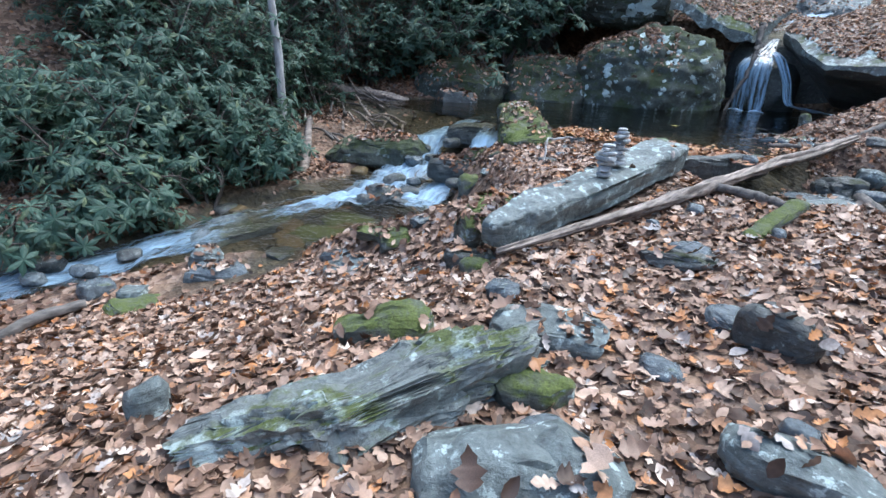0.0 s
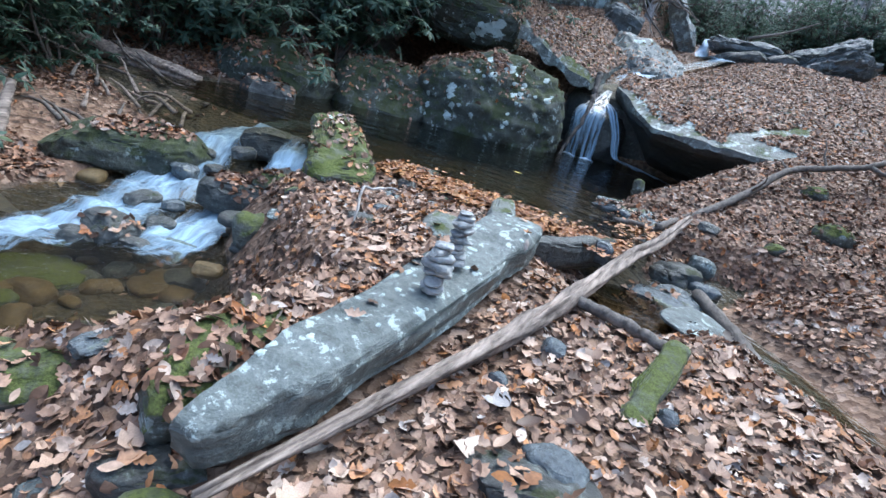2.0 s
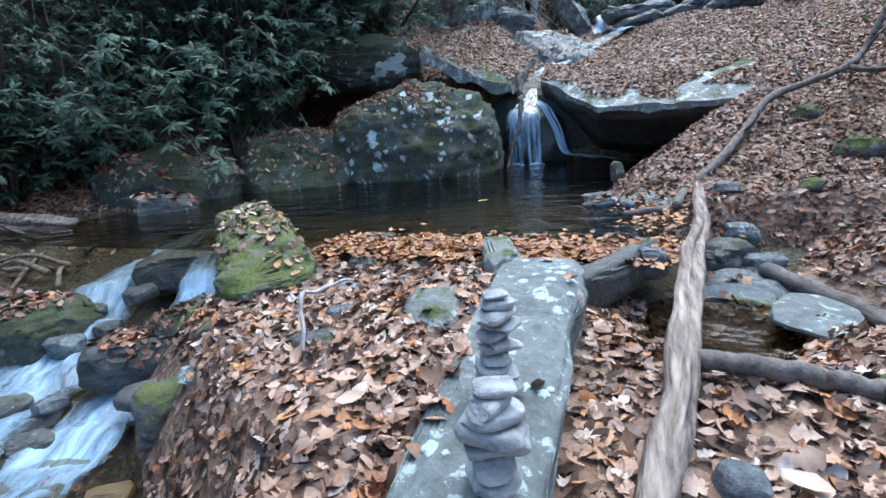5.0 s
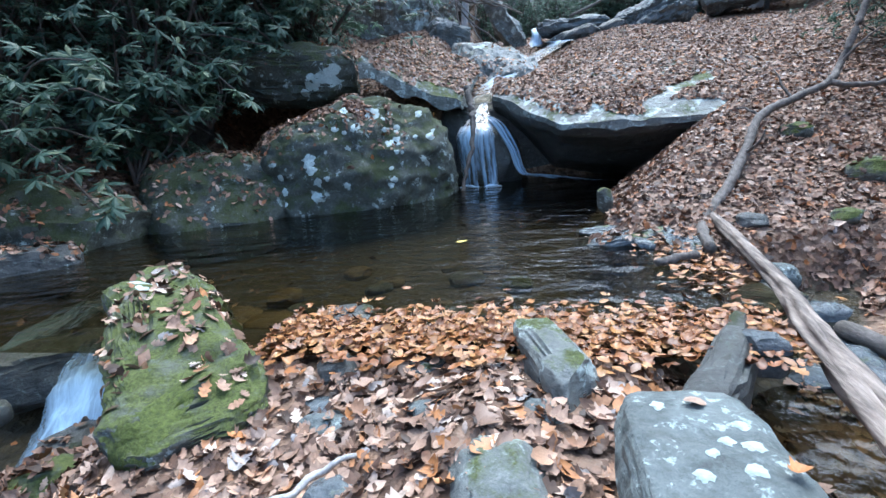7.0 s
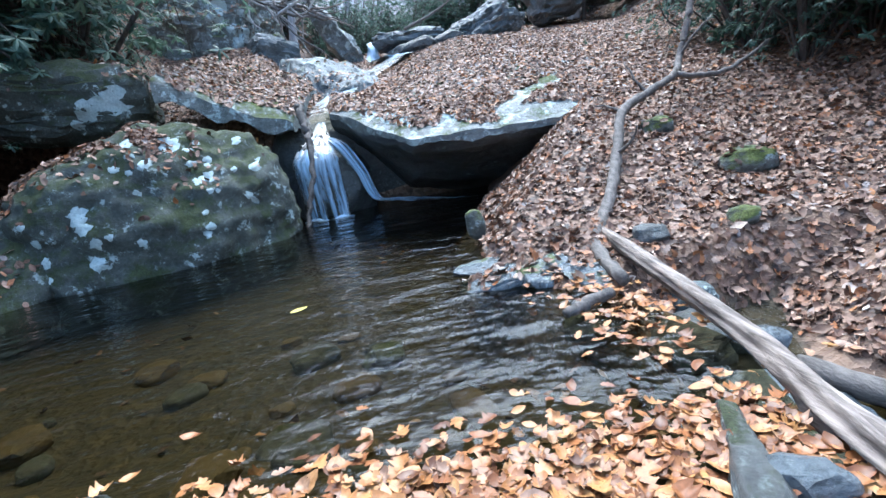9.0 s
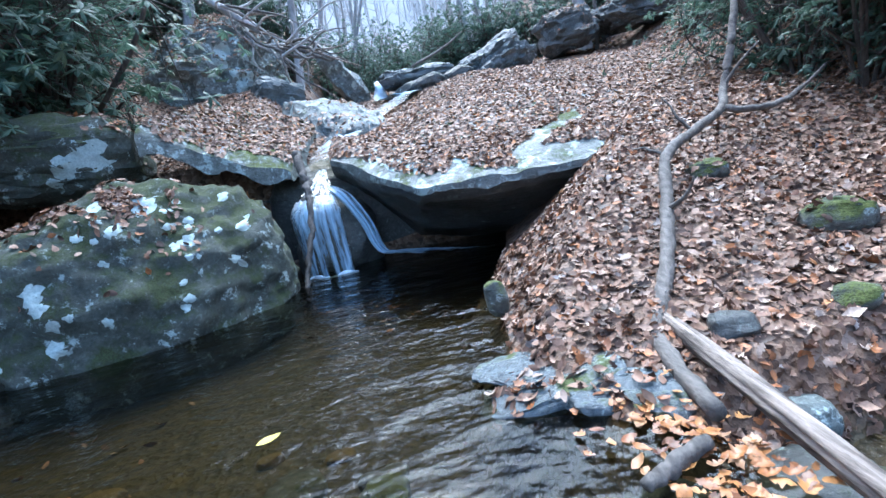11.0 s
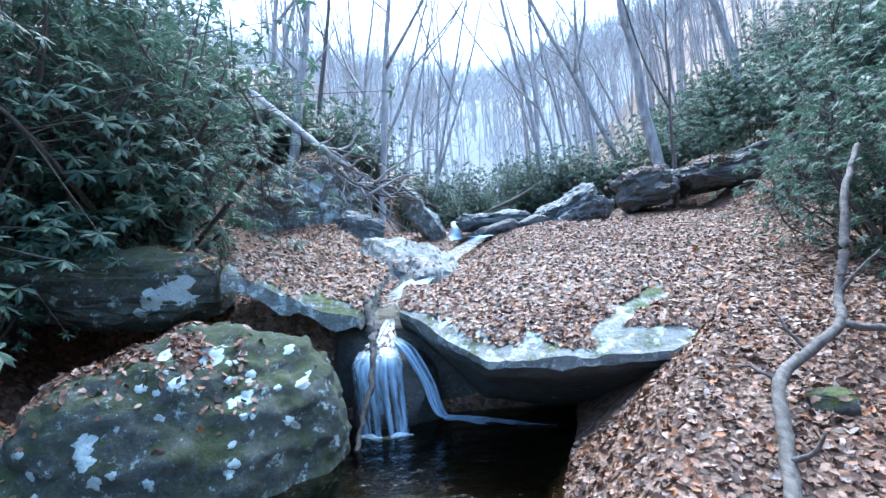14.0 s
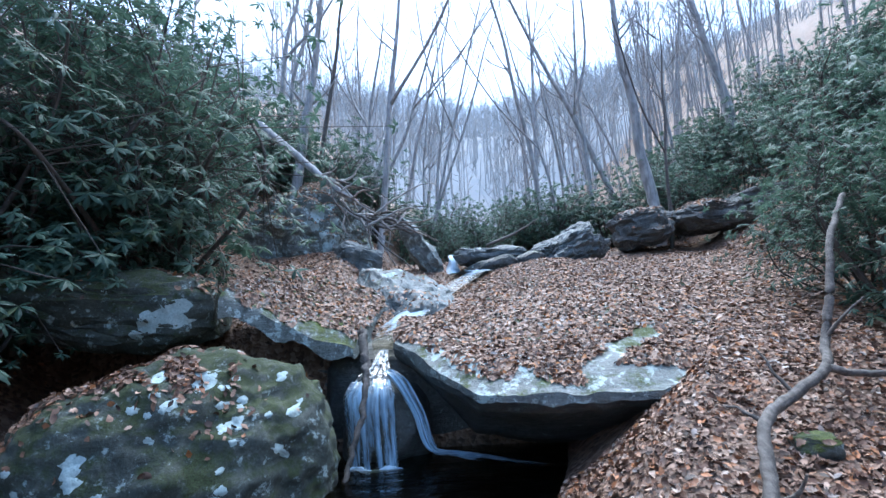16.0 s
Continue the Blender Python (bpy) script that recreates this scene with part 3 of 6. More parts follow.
rock("flat_stone", (0.24, 6.75, float(ground_z(0.24, 6.75)) + 0.1), (0.26, 0.4, 0.05), (-4, 6, -28), ROCK_SLAB, 39, 0.5, 0.08, 4, "flat wet pale grey stone in the small channel", facets=6)
rock("flat_stone", (-0.2, 7.35, -0.48), (0.34, 0.2, 0.13), (0, 0, -8), ROCK_WET, 40, 0.55, 0.1, 4, "wet grey stone beside the small channel")

# ---------------------------------------------------------------- water
pu, py = np.meshgrid(np.linspace(0, 1, 60), np.linspace(6.75, 16.4, 60))
px = -8.5 + pu * (shore_e(py) + 0.25 + 8.5)
pi = np.arange(3600).reshape(60, 60)
pool_me = mesh_of("pool_water", np.stack([px, py, np.zeros_like(px)], -1).reshape(-1, 3), np.stack([pi[:-1, :-1], pi[:-1, 1:], pi[1:, 1:], pi[1:, :-1]], -1).reshape(-1, 4), WATER)
pool = tagged(new("pool_water", pool_me), "clear brown creek pool with gentle ripples", "water", kind="structure")
pool.visible_shadow = False


ring = [(-0.42 + 0.6 * math.cos(a * 0.2618), 6.6 + 0.75 * math.sin(a * 0.2618), -0.4) for a in range(24)]
puddle = tagged(new("puddle", mesh_of("puddle", ring, [tuple(range(24))], WATER)), "still brown puddle below the leaf dam", "water", kind="structure")
puddle.visible_shadow = False


ring = [(0.45 + 1.0 * math.cos(a * 0.2618) - 0.35 * math.sin(a * 0.2618), 7.05 + 0.85 * math.sin(a * 0.2618) - 0.45 * math.cos(a * 0.2618), -0.5) for a in range(24)]
puddle = tagged(new("puddle", mesh_of("puddle", ring, [tuple(range(24))], WATER)), "shallow clear water pooling round stones in the side channel", "water", kind="structure")
puddle.visible_shadow = False


def ribbon(name, path, widths, foams, label, seed, lift=0.0, lump=0.04, across=14):
    """A sheet of running water along path, with white water where foams asks for it."""
    pts = smooth_path(path, 10)
    n = len(pts)
    w = np.interp(np.linspace(0, 1, n), np.linspace(0, 1, len(widths)), widths)
    fo = np.interp(np.linspace(0, 1, n), np.linspace(0, 1, len(foams)), foams)
    verts, uvs, foam = [], [], []
    run = 0.0
    for i, c in enumerate(pts):
        d = pts[min(i + 1, n - 1)] - pts[max(i - 1, 0)]
        run += (c - pts[i - 1]).length if i else 0
        side = Vector((d.y, -d.x, 0)).normalized()
        for k in range(across):
            u = k / (across - 1) * 2 - 1
            q = c + side * u * w[i]
            b = noise.fractal(Vector((q.x * 3.5, q.y * 3.5, seed)), 0.9, 2.0, 4) * lump * (0.4 + fo[i])
            verts.append((q.x, q.y, q.z + lift + b - 0.03 * u * u))
            uvs.append((u * w[i], run))
            foam.append(fo[i] * (1 - 0.45 * abs(u) ** 2))
    faces = [(i * across + k, i * across + k + 1, (i + 1) * across + k + 1, (i + 1) * across + k) for i in range(n - 1) for k in range(across - 1)]
    me = mesh_of(name, verts, faces, STREAM)
    at = me.attributes.new("foam", "FLOAT", "POINT")
    at.data.foreach_set("value", np.array(foam, dtype=np.float32))
    uv = me.uv_layers.new(name="UVMap")
    loops = np.zeros(len(me.loops), dtype=np.int32)
    me.loops.foreach_get("vertex_index", loops)
    uv.data.foreach_set("uv", np.array(uvs, dtype=np.float32)[loops].reshape(-1))
    ob = tagged(new(name, me), label, "water", kind="structure")
    ob.visible_shadow = False
    return ob


ribbon("cascade", [(-5.6, 8.6, 0.0), (-6.0, 8.0, -0.12), (-6.45, 7.5, -0.34), (-6.65, 7.0, -0.58), (-6.4, 6.4, -0.8), (-6.1, 5.9, -0.94), (-5.75, 5.2, -1.0), (-5.55, 4.6, -1.03), (-5.5, 4.0, -1.05), (-5.65, 3.3, -1.08), (-5.75, 2.6, -1.14)],
       [0.5, 0.46, 0.42, 0.44, 0.5, 0.54, 0.48, 0.45, 0.42, 0.4, 0.35], [0.1, 0.28, 0.5, 0.56, 0.46, 0.54, 0.46, 0.5, 0.48, 0.42, 0.2], "white water tumbling over creek stones", 1.0, 0.03, 0.12)
ribbon("cascade", [(-5.2, 7.3, -0.2), (-5.1, 6.9, -0.4), (-5.0, 6.4, -0.72), (-4.9, 5.7, -0.98), (-4.75, 5.0, -1.05), (-4.6, 4.4, -1.07)], [0.28, 0.3, 0.32, 0.36, 0.4],
       [0.35, 0.68, 0.58, 0.5, 0.56, 0.25], "small side fall of white water between stones", 7.0, 0.03, 0.1)
ribbon("lower_stream", [(-6.4, 5.9, -1.04), (-5.5, 5.2, -1.06), (-4.95, 4.4, -1.08), (-5.1, 3.5, -1.12), (-5.7, 2.6, -1.18), (-6.0, 1.75, -1.32), (-6.2, 0.85, -1.48), (-6.5, 0.0, -1.62), (-8, -3, -2.3), (-12, -12, -4.2)],
       [1.0, 1.7, 1.9, 1.6, 0.8, 0.5, 0.5, 0.55, 0.6, 0.8], [0.2, 0.1, 0.0, 0.0, 0.2, 0.42, 0.5, 0.46, 0.4, 0.3], "shallow clear stream running over brown stones", 2.0, 0.0, 0.06, 20)
ribbon("upper_stream", [(-1.66, 24.8, 4.7), (-1.64, 23.7, 4.52), (-1.62, 23.35, 4.3), (-1.58, 23.15, 3.86), (-1.1, 22.7, 3.82), (-0.85, 22.1, 3.8), (-1.25, 21.6, 3.55), (-1.8, 20.2, 3.12), (-2.25, 18.5, 2.72), (-2.72, 17.1, 2.3), (-2.96, 16.1, 1.96), (-2.98, 15.75, 1.76)],
       [0.12, 0.13, 0.14, 0.3, 0.5, 0.5, 0.4, 0.3, 0.36, 0.36, 0.24, 0.16], [0.6, 0.6, 0.75, 0.7, 0.5, 0.62, 0.3, 0.25, 0.6, 0.62, 0.1, 0.0], "thin white stream sliding down rock", 3.0, 0.03, 0.04, 10)
ribbon("side_channel", [(0.6, 9.1, -0.42), (0.1, 8.3, -0.5), (0.3, 7.8, -0.53), (0.7, 7.4, -0.56), (1.5, 6.4, -0.61), (2.6, 5.4, -0.76), (3.6, 4.8, -0.93)], [0.3, 0.42, 0.46, 0.46, 0.45, 0.4], [0.1, 0.2, 0.25, 0.3, 0.25], "trickle of clear water in a side channel", 4.0, 0.0, 0.02, 8)


def fall(name, path, widths, foam, seed, label):
    """A sheet of falling water down the path, ridged into strands, thin at its edges."""
    pts = smooth_path(path, 12)
    n, across = len(pts), 26
    w = np.interp(np.linspace(0, 1, n), np.linspace(0, 1, len(widths)), widths)
    verts, uvs, fo = [], [], []
    for i, c in enumerate(pts):
        k = i / (n - 1)
        for a in range(across):
            u = a / (across - 1) * 2 - 1
            ridge = noise.fractal(Vector((u * 5 + seed, k * 1.5, seed * 2.3)), 0.8, 2.2, 4)
            verts.append((c.x + u * w[i] + 0.02 * ridge, c.y - 0.1 * (1 - u * u) * w[i] / 0.3 - 0.05 * ridge, c.z + 0.015 * ridge * (1 if i < n - 1 else 0)))
            uvs.append((u * 1.1, k * 1.3 + 0.15 * u * u))
            fo.append(foam + 0.2 * k * (1 - k) + 0.36 * ridge - 0.3 * u ** 6)
    faces = [(i * across + a, i * across + a + 1, (i + 1) * across + a + 1, (i + 1) * across + a) for i in range(n - 1) for a in range(across - 1)]
    me = mesh_of(name, verts, faces, STREAM)
    at = me.attributes.new("foam", "FLOAT", "POINT")
    at.data.foreach_set("value", np.array(fo, dtype=np.float32))
    uv = me.uv_layers.new(name="UVMap")
    uv.data.foreach_set("uv", np.array([uvs[lp.vertex_index] for lp in me.loops], dtype=np.float32).reshape(-1))
    ob = tagged(new(name, me), label, "waterfall", kind="structure")
    ob.visible_shadow = False
    return ob


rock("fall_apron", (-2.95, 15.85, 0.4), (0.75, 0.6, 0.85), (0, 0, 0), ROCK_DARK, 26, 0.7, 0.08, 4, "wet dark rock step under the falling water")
fall("waterfall", [(-2.96, 15.78, 1.76), (-3.0, 15.58, 1.58), (-3.06, 15.35, 1.36), (-3.12, 15.22, 1.2)], [0.08, 0.14, 0.3, 0.38], 0.26, 5, "glassy chute of water over the step of the fall")
fall("waterfall", [(-3.1, 15.3, 1.3), (-3.12, 15.1, 1.05), (-3.08, 15.02, 0.5), (-3.05, 15.0, 0.0)], [0.34, 0.42, 0.4, 0.4], 0.46, 7, "curtain of white water dropping into the pool")
fall("waterfall", [(-2.86, 15.42, 1.45), (-2.62, 15.25, 1.25), (-2.34, 15.15, 0.77), (-2.14, 15.0, 0.26), (-1.8, 14.98, 0.14)], [0.1, 0.13, 0.11, 0.1, 0.08], 0.5, 6, "slanting strand of white water beside the fall")
ribbon("cascade", [(-2.1, 15.0, 0.22), (-1.6, 14.98, 0.16), (-1.2, 14.95, 0.1), (-0.7, 14.85, 0.03), (-0.3, 14.7, 0.01)], [0.2, 0.22, 0.18, 0.1, 0.06], [0.62, 0.56, 0.46, 0.35, 0.25], "thin white film of water at the foot of the hollow", 11.0, 0.0, 0.03, 6)
ribbon("cascade", [(-3.5, 14.95, 0.01), (-3.0, 14.9, 0.015), (-2.6, 14.95, 0.01)], [0.1, 0.14, 0.1], [0.6, 0.7, 0.6], "white splash where the waterfall meets the pool", 12.0, 0.0, 0.06, 8)

# ---------------------------------------------------------------- loose stones


def stone(x, y, z, w, d, h, turn, material, seed, label):
    rng = random.Random(seed)
    return rock("stone", (x, y, z), (w, d, h), (rng.uniform(-8, 8), rng.uniform(-8, 8), turn), material, seed, rng.uniform(0.55, 0.8), 0.14, 3 if w < 0.16 else 4, label, "stone", 0.4 if w > 0.18 else 0.0, 5, "creek stones")


rock("mossy_slab", (-0.7, 1.0, -0.4), (0.21, 0.8, 0.2), (5, -20, -16), ROCK, 41, 0.5, 0.2, 6, "broad mossy stone slab with a pale broken top", facets=9, layers=0.1)
stone(-0.32, 1.64, -0.41, 0.21, 0.13, 0.1, 48, ROCK_MOSS, 301, "mossy green stone half sunk in leaves")
stone(-0.04, 1.16, -0.4, 0.42, 0.25, 0.14, 45, ROCK_SLAB, 302, "pale lichened stone lying among leaves")
stone(0.74, 1.93, -0.36, 0.27, 0.16, 0.11, 11, ROCK_SLAB, 303, "pale lichened stone lying among leaves")
stone(-1.54, 0.25, -0.54, 0.1, 0.08, 0.2, 88, ROCK_SLAB, 304, "pale lichened stone lying among leaves")
stone(-1.3, 1.52, -0.45, 0.32, 0.19, 0.14, 56, ROCK_MOSS, 305, "mossy green stone half sunk in leaves")
stone(-0.54, 2.17, -0.39, 0.37, 0.22, 0.09, 31, ROCK_SLAB, 306, "pale lichened stone lying among leaves")
stone(-3.9, 0.6, -1.49, 0.28, 0.22, 0.18, 80, ROCK_MOSS, 307, "mossy green stone half sunk in leaves")
stone(-4.56, 0.98, -1.55, 0.49, 0.29, 0.15, 74, ROCK_MOSS, 308, "mossy green stone half sunk in leaves")
stone(-1.08, 2.36, -0.39, 0.12, 0.1, 0.07, 29, ROCK_WET, 309, "wet grey creek stone")
stone(-2.91, 2.63, -0.94, 0.49, 0.3, 0.12, 43, ROCK_SLAB, 310, "pale lichened stone lying among leaves")
stone(-2.98, 2.19, -1.08, 0.43, 0.26, 0.14, 45, ROCK_MOSS, 311, "mossy green stone half sunk in leaves")
stone(-4.61, 1.73, -1.41, 0.36, 0.21, 0.18, 55, ROCK_WET, 312, "wet grey creek stone")
stone(-4.94, 1.72, -1.25, 0.19, 0.15, 0.13, 53, ROCK_SLAB, 313, "pale lichened stone lying among leaves")
stone(-5.98, 2.53, -1.44, 0.75, 0.45, 0.23, 86, ROCK_WET, 314, "wet grey creek stone")
stone(-8.46, 1.51, -1.71, 0.45, 0.36, 0.29, 95, ROCK_MOSS, 315, "mossy green stone half sunk in leaves")
stone(-5.18, 0.64, -1.4, 0.17, 0.13, 0.11, 94, ROCK_WET, 316, "wet grey creek stone")
stone(-4.85, 0.92, -1.43, 0.16, 0.13, 0.11, 88, ROCK_SLAB, 317, "pale lichened stone lying among leaves")
stone(-4.94, 3.06, -1.37, 0.4, 0.24, 0.14, 67, ROCK_MOSS, 318, "mossy green stone half sunk in leaves")
stone(-3.0, 2.92, -0.68, 0.36, 0.21, 0.07, 54, ROCK_MOSS, 319, "mossy green stone half sunk in leaves")
stone(-1.78, 2.83, -0.52, 0.27, 0.16, 0.1, 40, ROCK_DARK, 320, "dark wet creek stone")
stone(-0.42, 3.6, -0.27, 0.31, 0.19, 0.06, 14, ROCK_DARK, 321, "dark wet creek stone")
stone(0.18, 2.97, -0.33, 0.16, 0.13, 0.07, 4, ROCK_WET, 322, "wet grey creek stone")
stone(0.44, 2.86, -0.27, 0.21, 0.13, 0.18, -3, ROCK_DARK, 323, "dark wet creek stone")
stone(0.87, 2.0, -0.35, 0.14, 0.11, 0.06, -15, ROCK_SLAB, 324, "pale lichened stone lying among leaves")
stone(-2.95, 1.42, -1.14, 0.29, 0.18, 0.11, 52, ROCK_DARK, 325, "dark wet creek stone")
rock("leafy_stone", (-4.93, 5.95, -0.74), (0.5, 0.32, 0.2), (0, 0, 38), ROCK_DARK, 326, 0.6, 0.12, 4, "dark wet creek stone topped with orange leaves", "stone", 0.9, 4, "creek stones")
stone(-4.99, 5.43, -1.22, 0.27, 0.22, 0.15, 73, ROCK_DARK, 327, "mossy green stone half sunk in leaves")
stone(-4.05, 5.39, -0.83, 0.24, 0.19, 0.25, 63, ROCK_MOSS, 328, "mossy green stone half sunk in leaves")
rock("bank_boulder", (-7.1, 5.95, -0.82), (1.0, 0.6, 0.42), (0, 0, 50), ROCK_BOULDER, 330, 0.7, 0.13, 5, "dark mossy boulder topped with leaves beside the cascade", catch=0.85, facets=4)
stone(-3.18, 5.16, -0.44, 0.17, 0.14, 0.1, 52, ROCK_WET, 330, "wet grey creek stone")
stone(-3.66, 5.5, -0.49, 0.25, 0.2, 0.06, 50, ROCK_SLAB, 331, "pale lichened stone lying among leaves")
stone(-5.59, 4.88, -1.27, 0.43, 0.26, 0.12, 66, ROCK_DARK, 332, "dark wet creek stone")
stone(-3.16, 6.86, -0.11, 0.13, 0.1, 0.11, 30, ROCK_DARK, 333, "dark wet creek stone")
stone(0.03, 8.05, -0.55, 0.3, 0.2, 0.1, -8, ROCK_WET, 334, "wet grey creek stone")
stone(-0.1, 8.59, -0.5, 0.27, 0.21, 0.12, -9, ROCK_DARK, 335, "dark wet creek stone")
stone(0.23, 9.07, -0.3, 0.18, 0.15, 0.12, -14, ROCK_SLAB, 336, "pale lichened stone lying among leaves")
stone(-0.84, 4.19, -0.24, 0.06, 0.05, 0.05, -9, ROCK_WET, 339, "wet grey creek stone")
stone(-3.77, 5.64, -0.39, 0.14, 0.11, 0.19, 23, ROCK_MOSS, 340, "mossy green stone half sunk in leaves")
stone(-2.77, 5.41, -0.17, 0.14, 0.11, 0.06, 51, ROCK_DARK, 341, "dark wet creek stone")
stone(-0.82, 6.87, -0.03, 0.13, 0.1, 0.12, -10, ROCK_WET, 342, "wet grey creek stone")
stone(0.11, 7.78, -0.55, 0.28, 0.2, 0.12, -20, ROCK_WET, 343, "wet grey creek stone")
stone(-2.65, 6.78, -0.1, 0.15, 0.12, 0.07, 22, ROCK_WET, 344, "wet grey creek stone")
stone(-3.12, 6.7, -0.12, 0.14, 0.11, 0.13, 30, ROCK_DARK, 345, "dark wet creek stone")
stone(-2.51, 6.27, -0.06, 0.11, 0.09, 0.05, 16, ROCK_SLAB, 346, "pale lichened stone lying among leaves")
stone(-3.02, 6.25, -0.13, 0.14, 0.11, 0.06, 26, ROCK_SLAB, 347, "pale lichened stone lying among leaves")
stone(-1.96, 6.24, -0.04, 0.1, 0.08, 0.05, -5, ROCK_SLAB, 348, "pale lichened stone lying among leaves")
stone(-2.8, 5.8, -0.13, 0.13, 0.08, 0.05, 20, ROCK_WET, 349, "wet grey creek stone")
stone(-0.82, 8.45, -0.11, 0.16, 0.13, 0.07, -26, ROCK_WET, 350, "wet grey creek stone")
stone(-0.7, 9.2, 0.0, 0.36, 0.22, 0.07, -28, ROCK_WET, 351, "wet grey creek stone")
stone(-5.74, 7.23, -0.39, 0.47, 0.28, 0.22, 35, ROCK_DARK, 352, "dark wet creek stone")
stone(-4.65, 6.16, -0.52, 0.28, 0.17, 0.13, 35, ROCK_MOSS, 353, "mossy green stone half sunk in leaves")
stone(-1.04, 9.47, 0.0, 0.47, 0.28, 0.07, 4, ROCK_WET, 354, "wet grey creek stone")
stone(0.15, 9.47, 0.12, 0.14, 0.12, 0.1, -19, ROCK_DARK, 355, "dark wet creek stone")
stone(0.28, 9.05, -0.35, 0.14, 0.11, 0.1, -29, ROCK_SLAB, 356, "pale lichened stone lying among leaves")
stone(-0.89, 9.15, 0.0, 0.15, 0.12, 0.07, -10, ROCK_WET, 357, "wet grey creek stone")
stone(1.46, 11.59, 0.88, 0.2, 0.16, 0.11, -27, ROCK_MOSS, 358, "mossy green stone half sunk in leaves")
stone(1.69, 10.32, 0.46, 0.26, 0.21, 0.15, -40, ROCK_MOSS, 359, "mossy green stone half sunk in leaves")
stone(0.98, 9.45, 0.16, 0.14, 0.11, 0.08, -45, ROCK_MOSS, 360, "mossy green stone half sunk in leaves")
stone(-1.03, 10.94, 0.19, 0.1, 0.08, 0.17, -12, ROCK_MOSS, 361, "mossy green stone half sunk in leaves")
stone(-5.58, 5.15, -1.23, 0.3, 0.24, 0.13, 44, ROCK_DARK, 362, "dark wet creek stone")
stone(-5.06, 5.73, -1.17, 0.27, 0.22, 0.14, 36, ROCK_DARK, 363, "mossy green stone half sunk in leaves")
stone(-6.49, 6.51, -0.96, 0.17, 0.14, 0.12, 35, ROCK_DARK, 364, "dark wet creek stone")
stone(-4.02, 5.78, -0.44, 0.13, 0.11, 0.15, 24, ROCK_DARK, 365, "dark wet creek stone")
stone(-0.0, 8.71, -0.45, 0.36, 0.29, 0.15, 24, ROCK_DARK, 367, "dark wet creek stone")
stone(-5.08, 3.86, -1.33, 0.39, 0.31, 0.11, 71, ROCK_MOSS, 368, "mossy green stone half sunk in leaves")
stone(-4.27, 1.32, -1.61, 0.27, 0.22, 0.12, 87, ROCK_DARK, 369, "dark wet creek stone")
stone(-4.55, 2.52, -1.35, 0.3, 0.24, 0.13, 73, ROCK_DARK, 370, "dark wet creek stone")
stone(-2.09, -0.19, -0.82, 0.08, 0.06, 0.1, 98, ROCK_DARK, 371, "dark wet creek stone")
stone(0.06, 2.28, -0.4, 0.12, 0.1, 0.06, 20, ROCK_WET, 372, "wet grey creek stone")
stone(0.69, 2.19, -0.35, 0.08, 0.06, 0.05, 3, ROCK_WET, 373, "wet grey creek stone")
stone(-0.11, 1.42, -0.42, 0.12, 0.1, 0.07, 27, ROCK_WET, 374, "wet grey creek stone")
stone(-3.35, 2.64, -1.03, 0.3, 0.18, 0.18, 66, ROCK_WET, 375, "wet grey creek stone")
stone(-3.04, 2.49, -1.07, 0.26, 0.15, 0.11, 63, ROCK_SLAB, 376, "pale lichened stone lying among leaves")
stone(-2.78, 2.9, -0.64, 0.3, 0.18, 0.13, 51, ROCK_MOSS, 377, "mossy green stone half sunk in leaves")
stone(-1.6, 2.66, -0.51, 0.14, 0.09, 0.11, 37, ROCK_MOSS, 378, "mossy green stone half sunk in leaves")
stone(-2.13, 2.6, -0.72, 0.15, 0.12, 0.09, 44, ROCK_SLAB, 379, "pale lichened stone lying among leaves")
stone(-0.37, 3.78, -0.25, 0.17, 0.1, 0.07, -17, ROCK_WET, 380, "wet grey creek stone")
stone(-4.89, 3.24, -1.35, 0.38, 0.23, 0.16, 87, ROCK_MOSS, 381, "mossy green stone half sunk in leaves")
stone(-2.66, 3.08, -0.46, 0.16, 0.1, 0.05, 81, ROCK_WET, 382, "wet grey creek stone")
stone(-0.67, 4.69, -0.18, 0.08, 0.07, 0.08, 14, ROCK_WET, 383, "wet grey creek stone")
stone(0.05, 4.51, -0.17, 0.06, 0.05, 0.07, -7, ROCK_WET, 384, "wet grey creek stone")
stone(-2.17, 9.53, -0.52, 0.18, 0.14, 0.11, 17, ROCK_MOSS, 385, "mossy green stone half sunk in leaves")
stone(-5.92, 6.29, -1.01, 0.16, 0.13, 0.09, 55, ROCK_DARK, 386, "dark wet creek stone")
stone(-4.93, 4.83, -1.29, 0.16, 0.13, 0.08, 58, ROCK_DARK, 387, "dark wet creek stone")
stone(-4.83, 6.48, -0.51, 0.21, 0.17, 0.08, 48, ROCK_DARK, 388, "dark wet creek stone")
stone(-7.81, 8.92, -0.06, 0.52, 0.31, 0.33, 44, ROCK_DARK, 389, "dark wet creek stone")
stone(0.34, 8.54, -0.51, 0.21, 0.17, 0.13, -39, ROCK_WET, 390, "wet grey creek stone")

stone(-5.19, 4.57, -1.03, 0.3, 0.21, 0.15, 0, ROCK_DARK, 420, "dark stone breaking the white water")
stone(-5.1, 5.06, -1.03, 0.16, 0.11, 0.08, 37, ROCK_DARK, 421, "dark stone breaking the white water")
stone(-5.73, 5.26, -0.98, 0.2, 0.14, 0.1, 74, ROCK_DARK, 422, "dark stone breaking the white water")
stone(-6.02, 6.46, -0.8, 0.16, 0.11, 0.08, 21, ROCK_DARK, 423, "dark stone breaking the white water")
stone(-4.81, 4.59, -1.06, 0.14, 0.1, 0.07, 58, ROCK_DARK, 424, "dark stone breaking the white water")
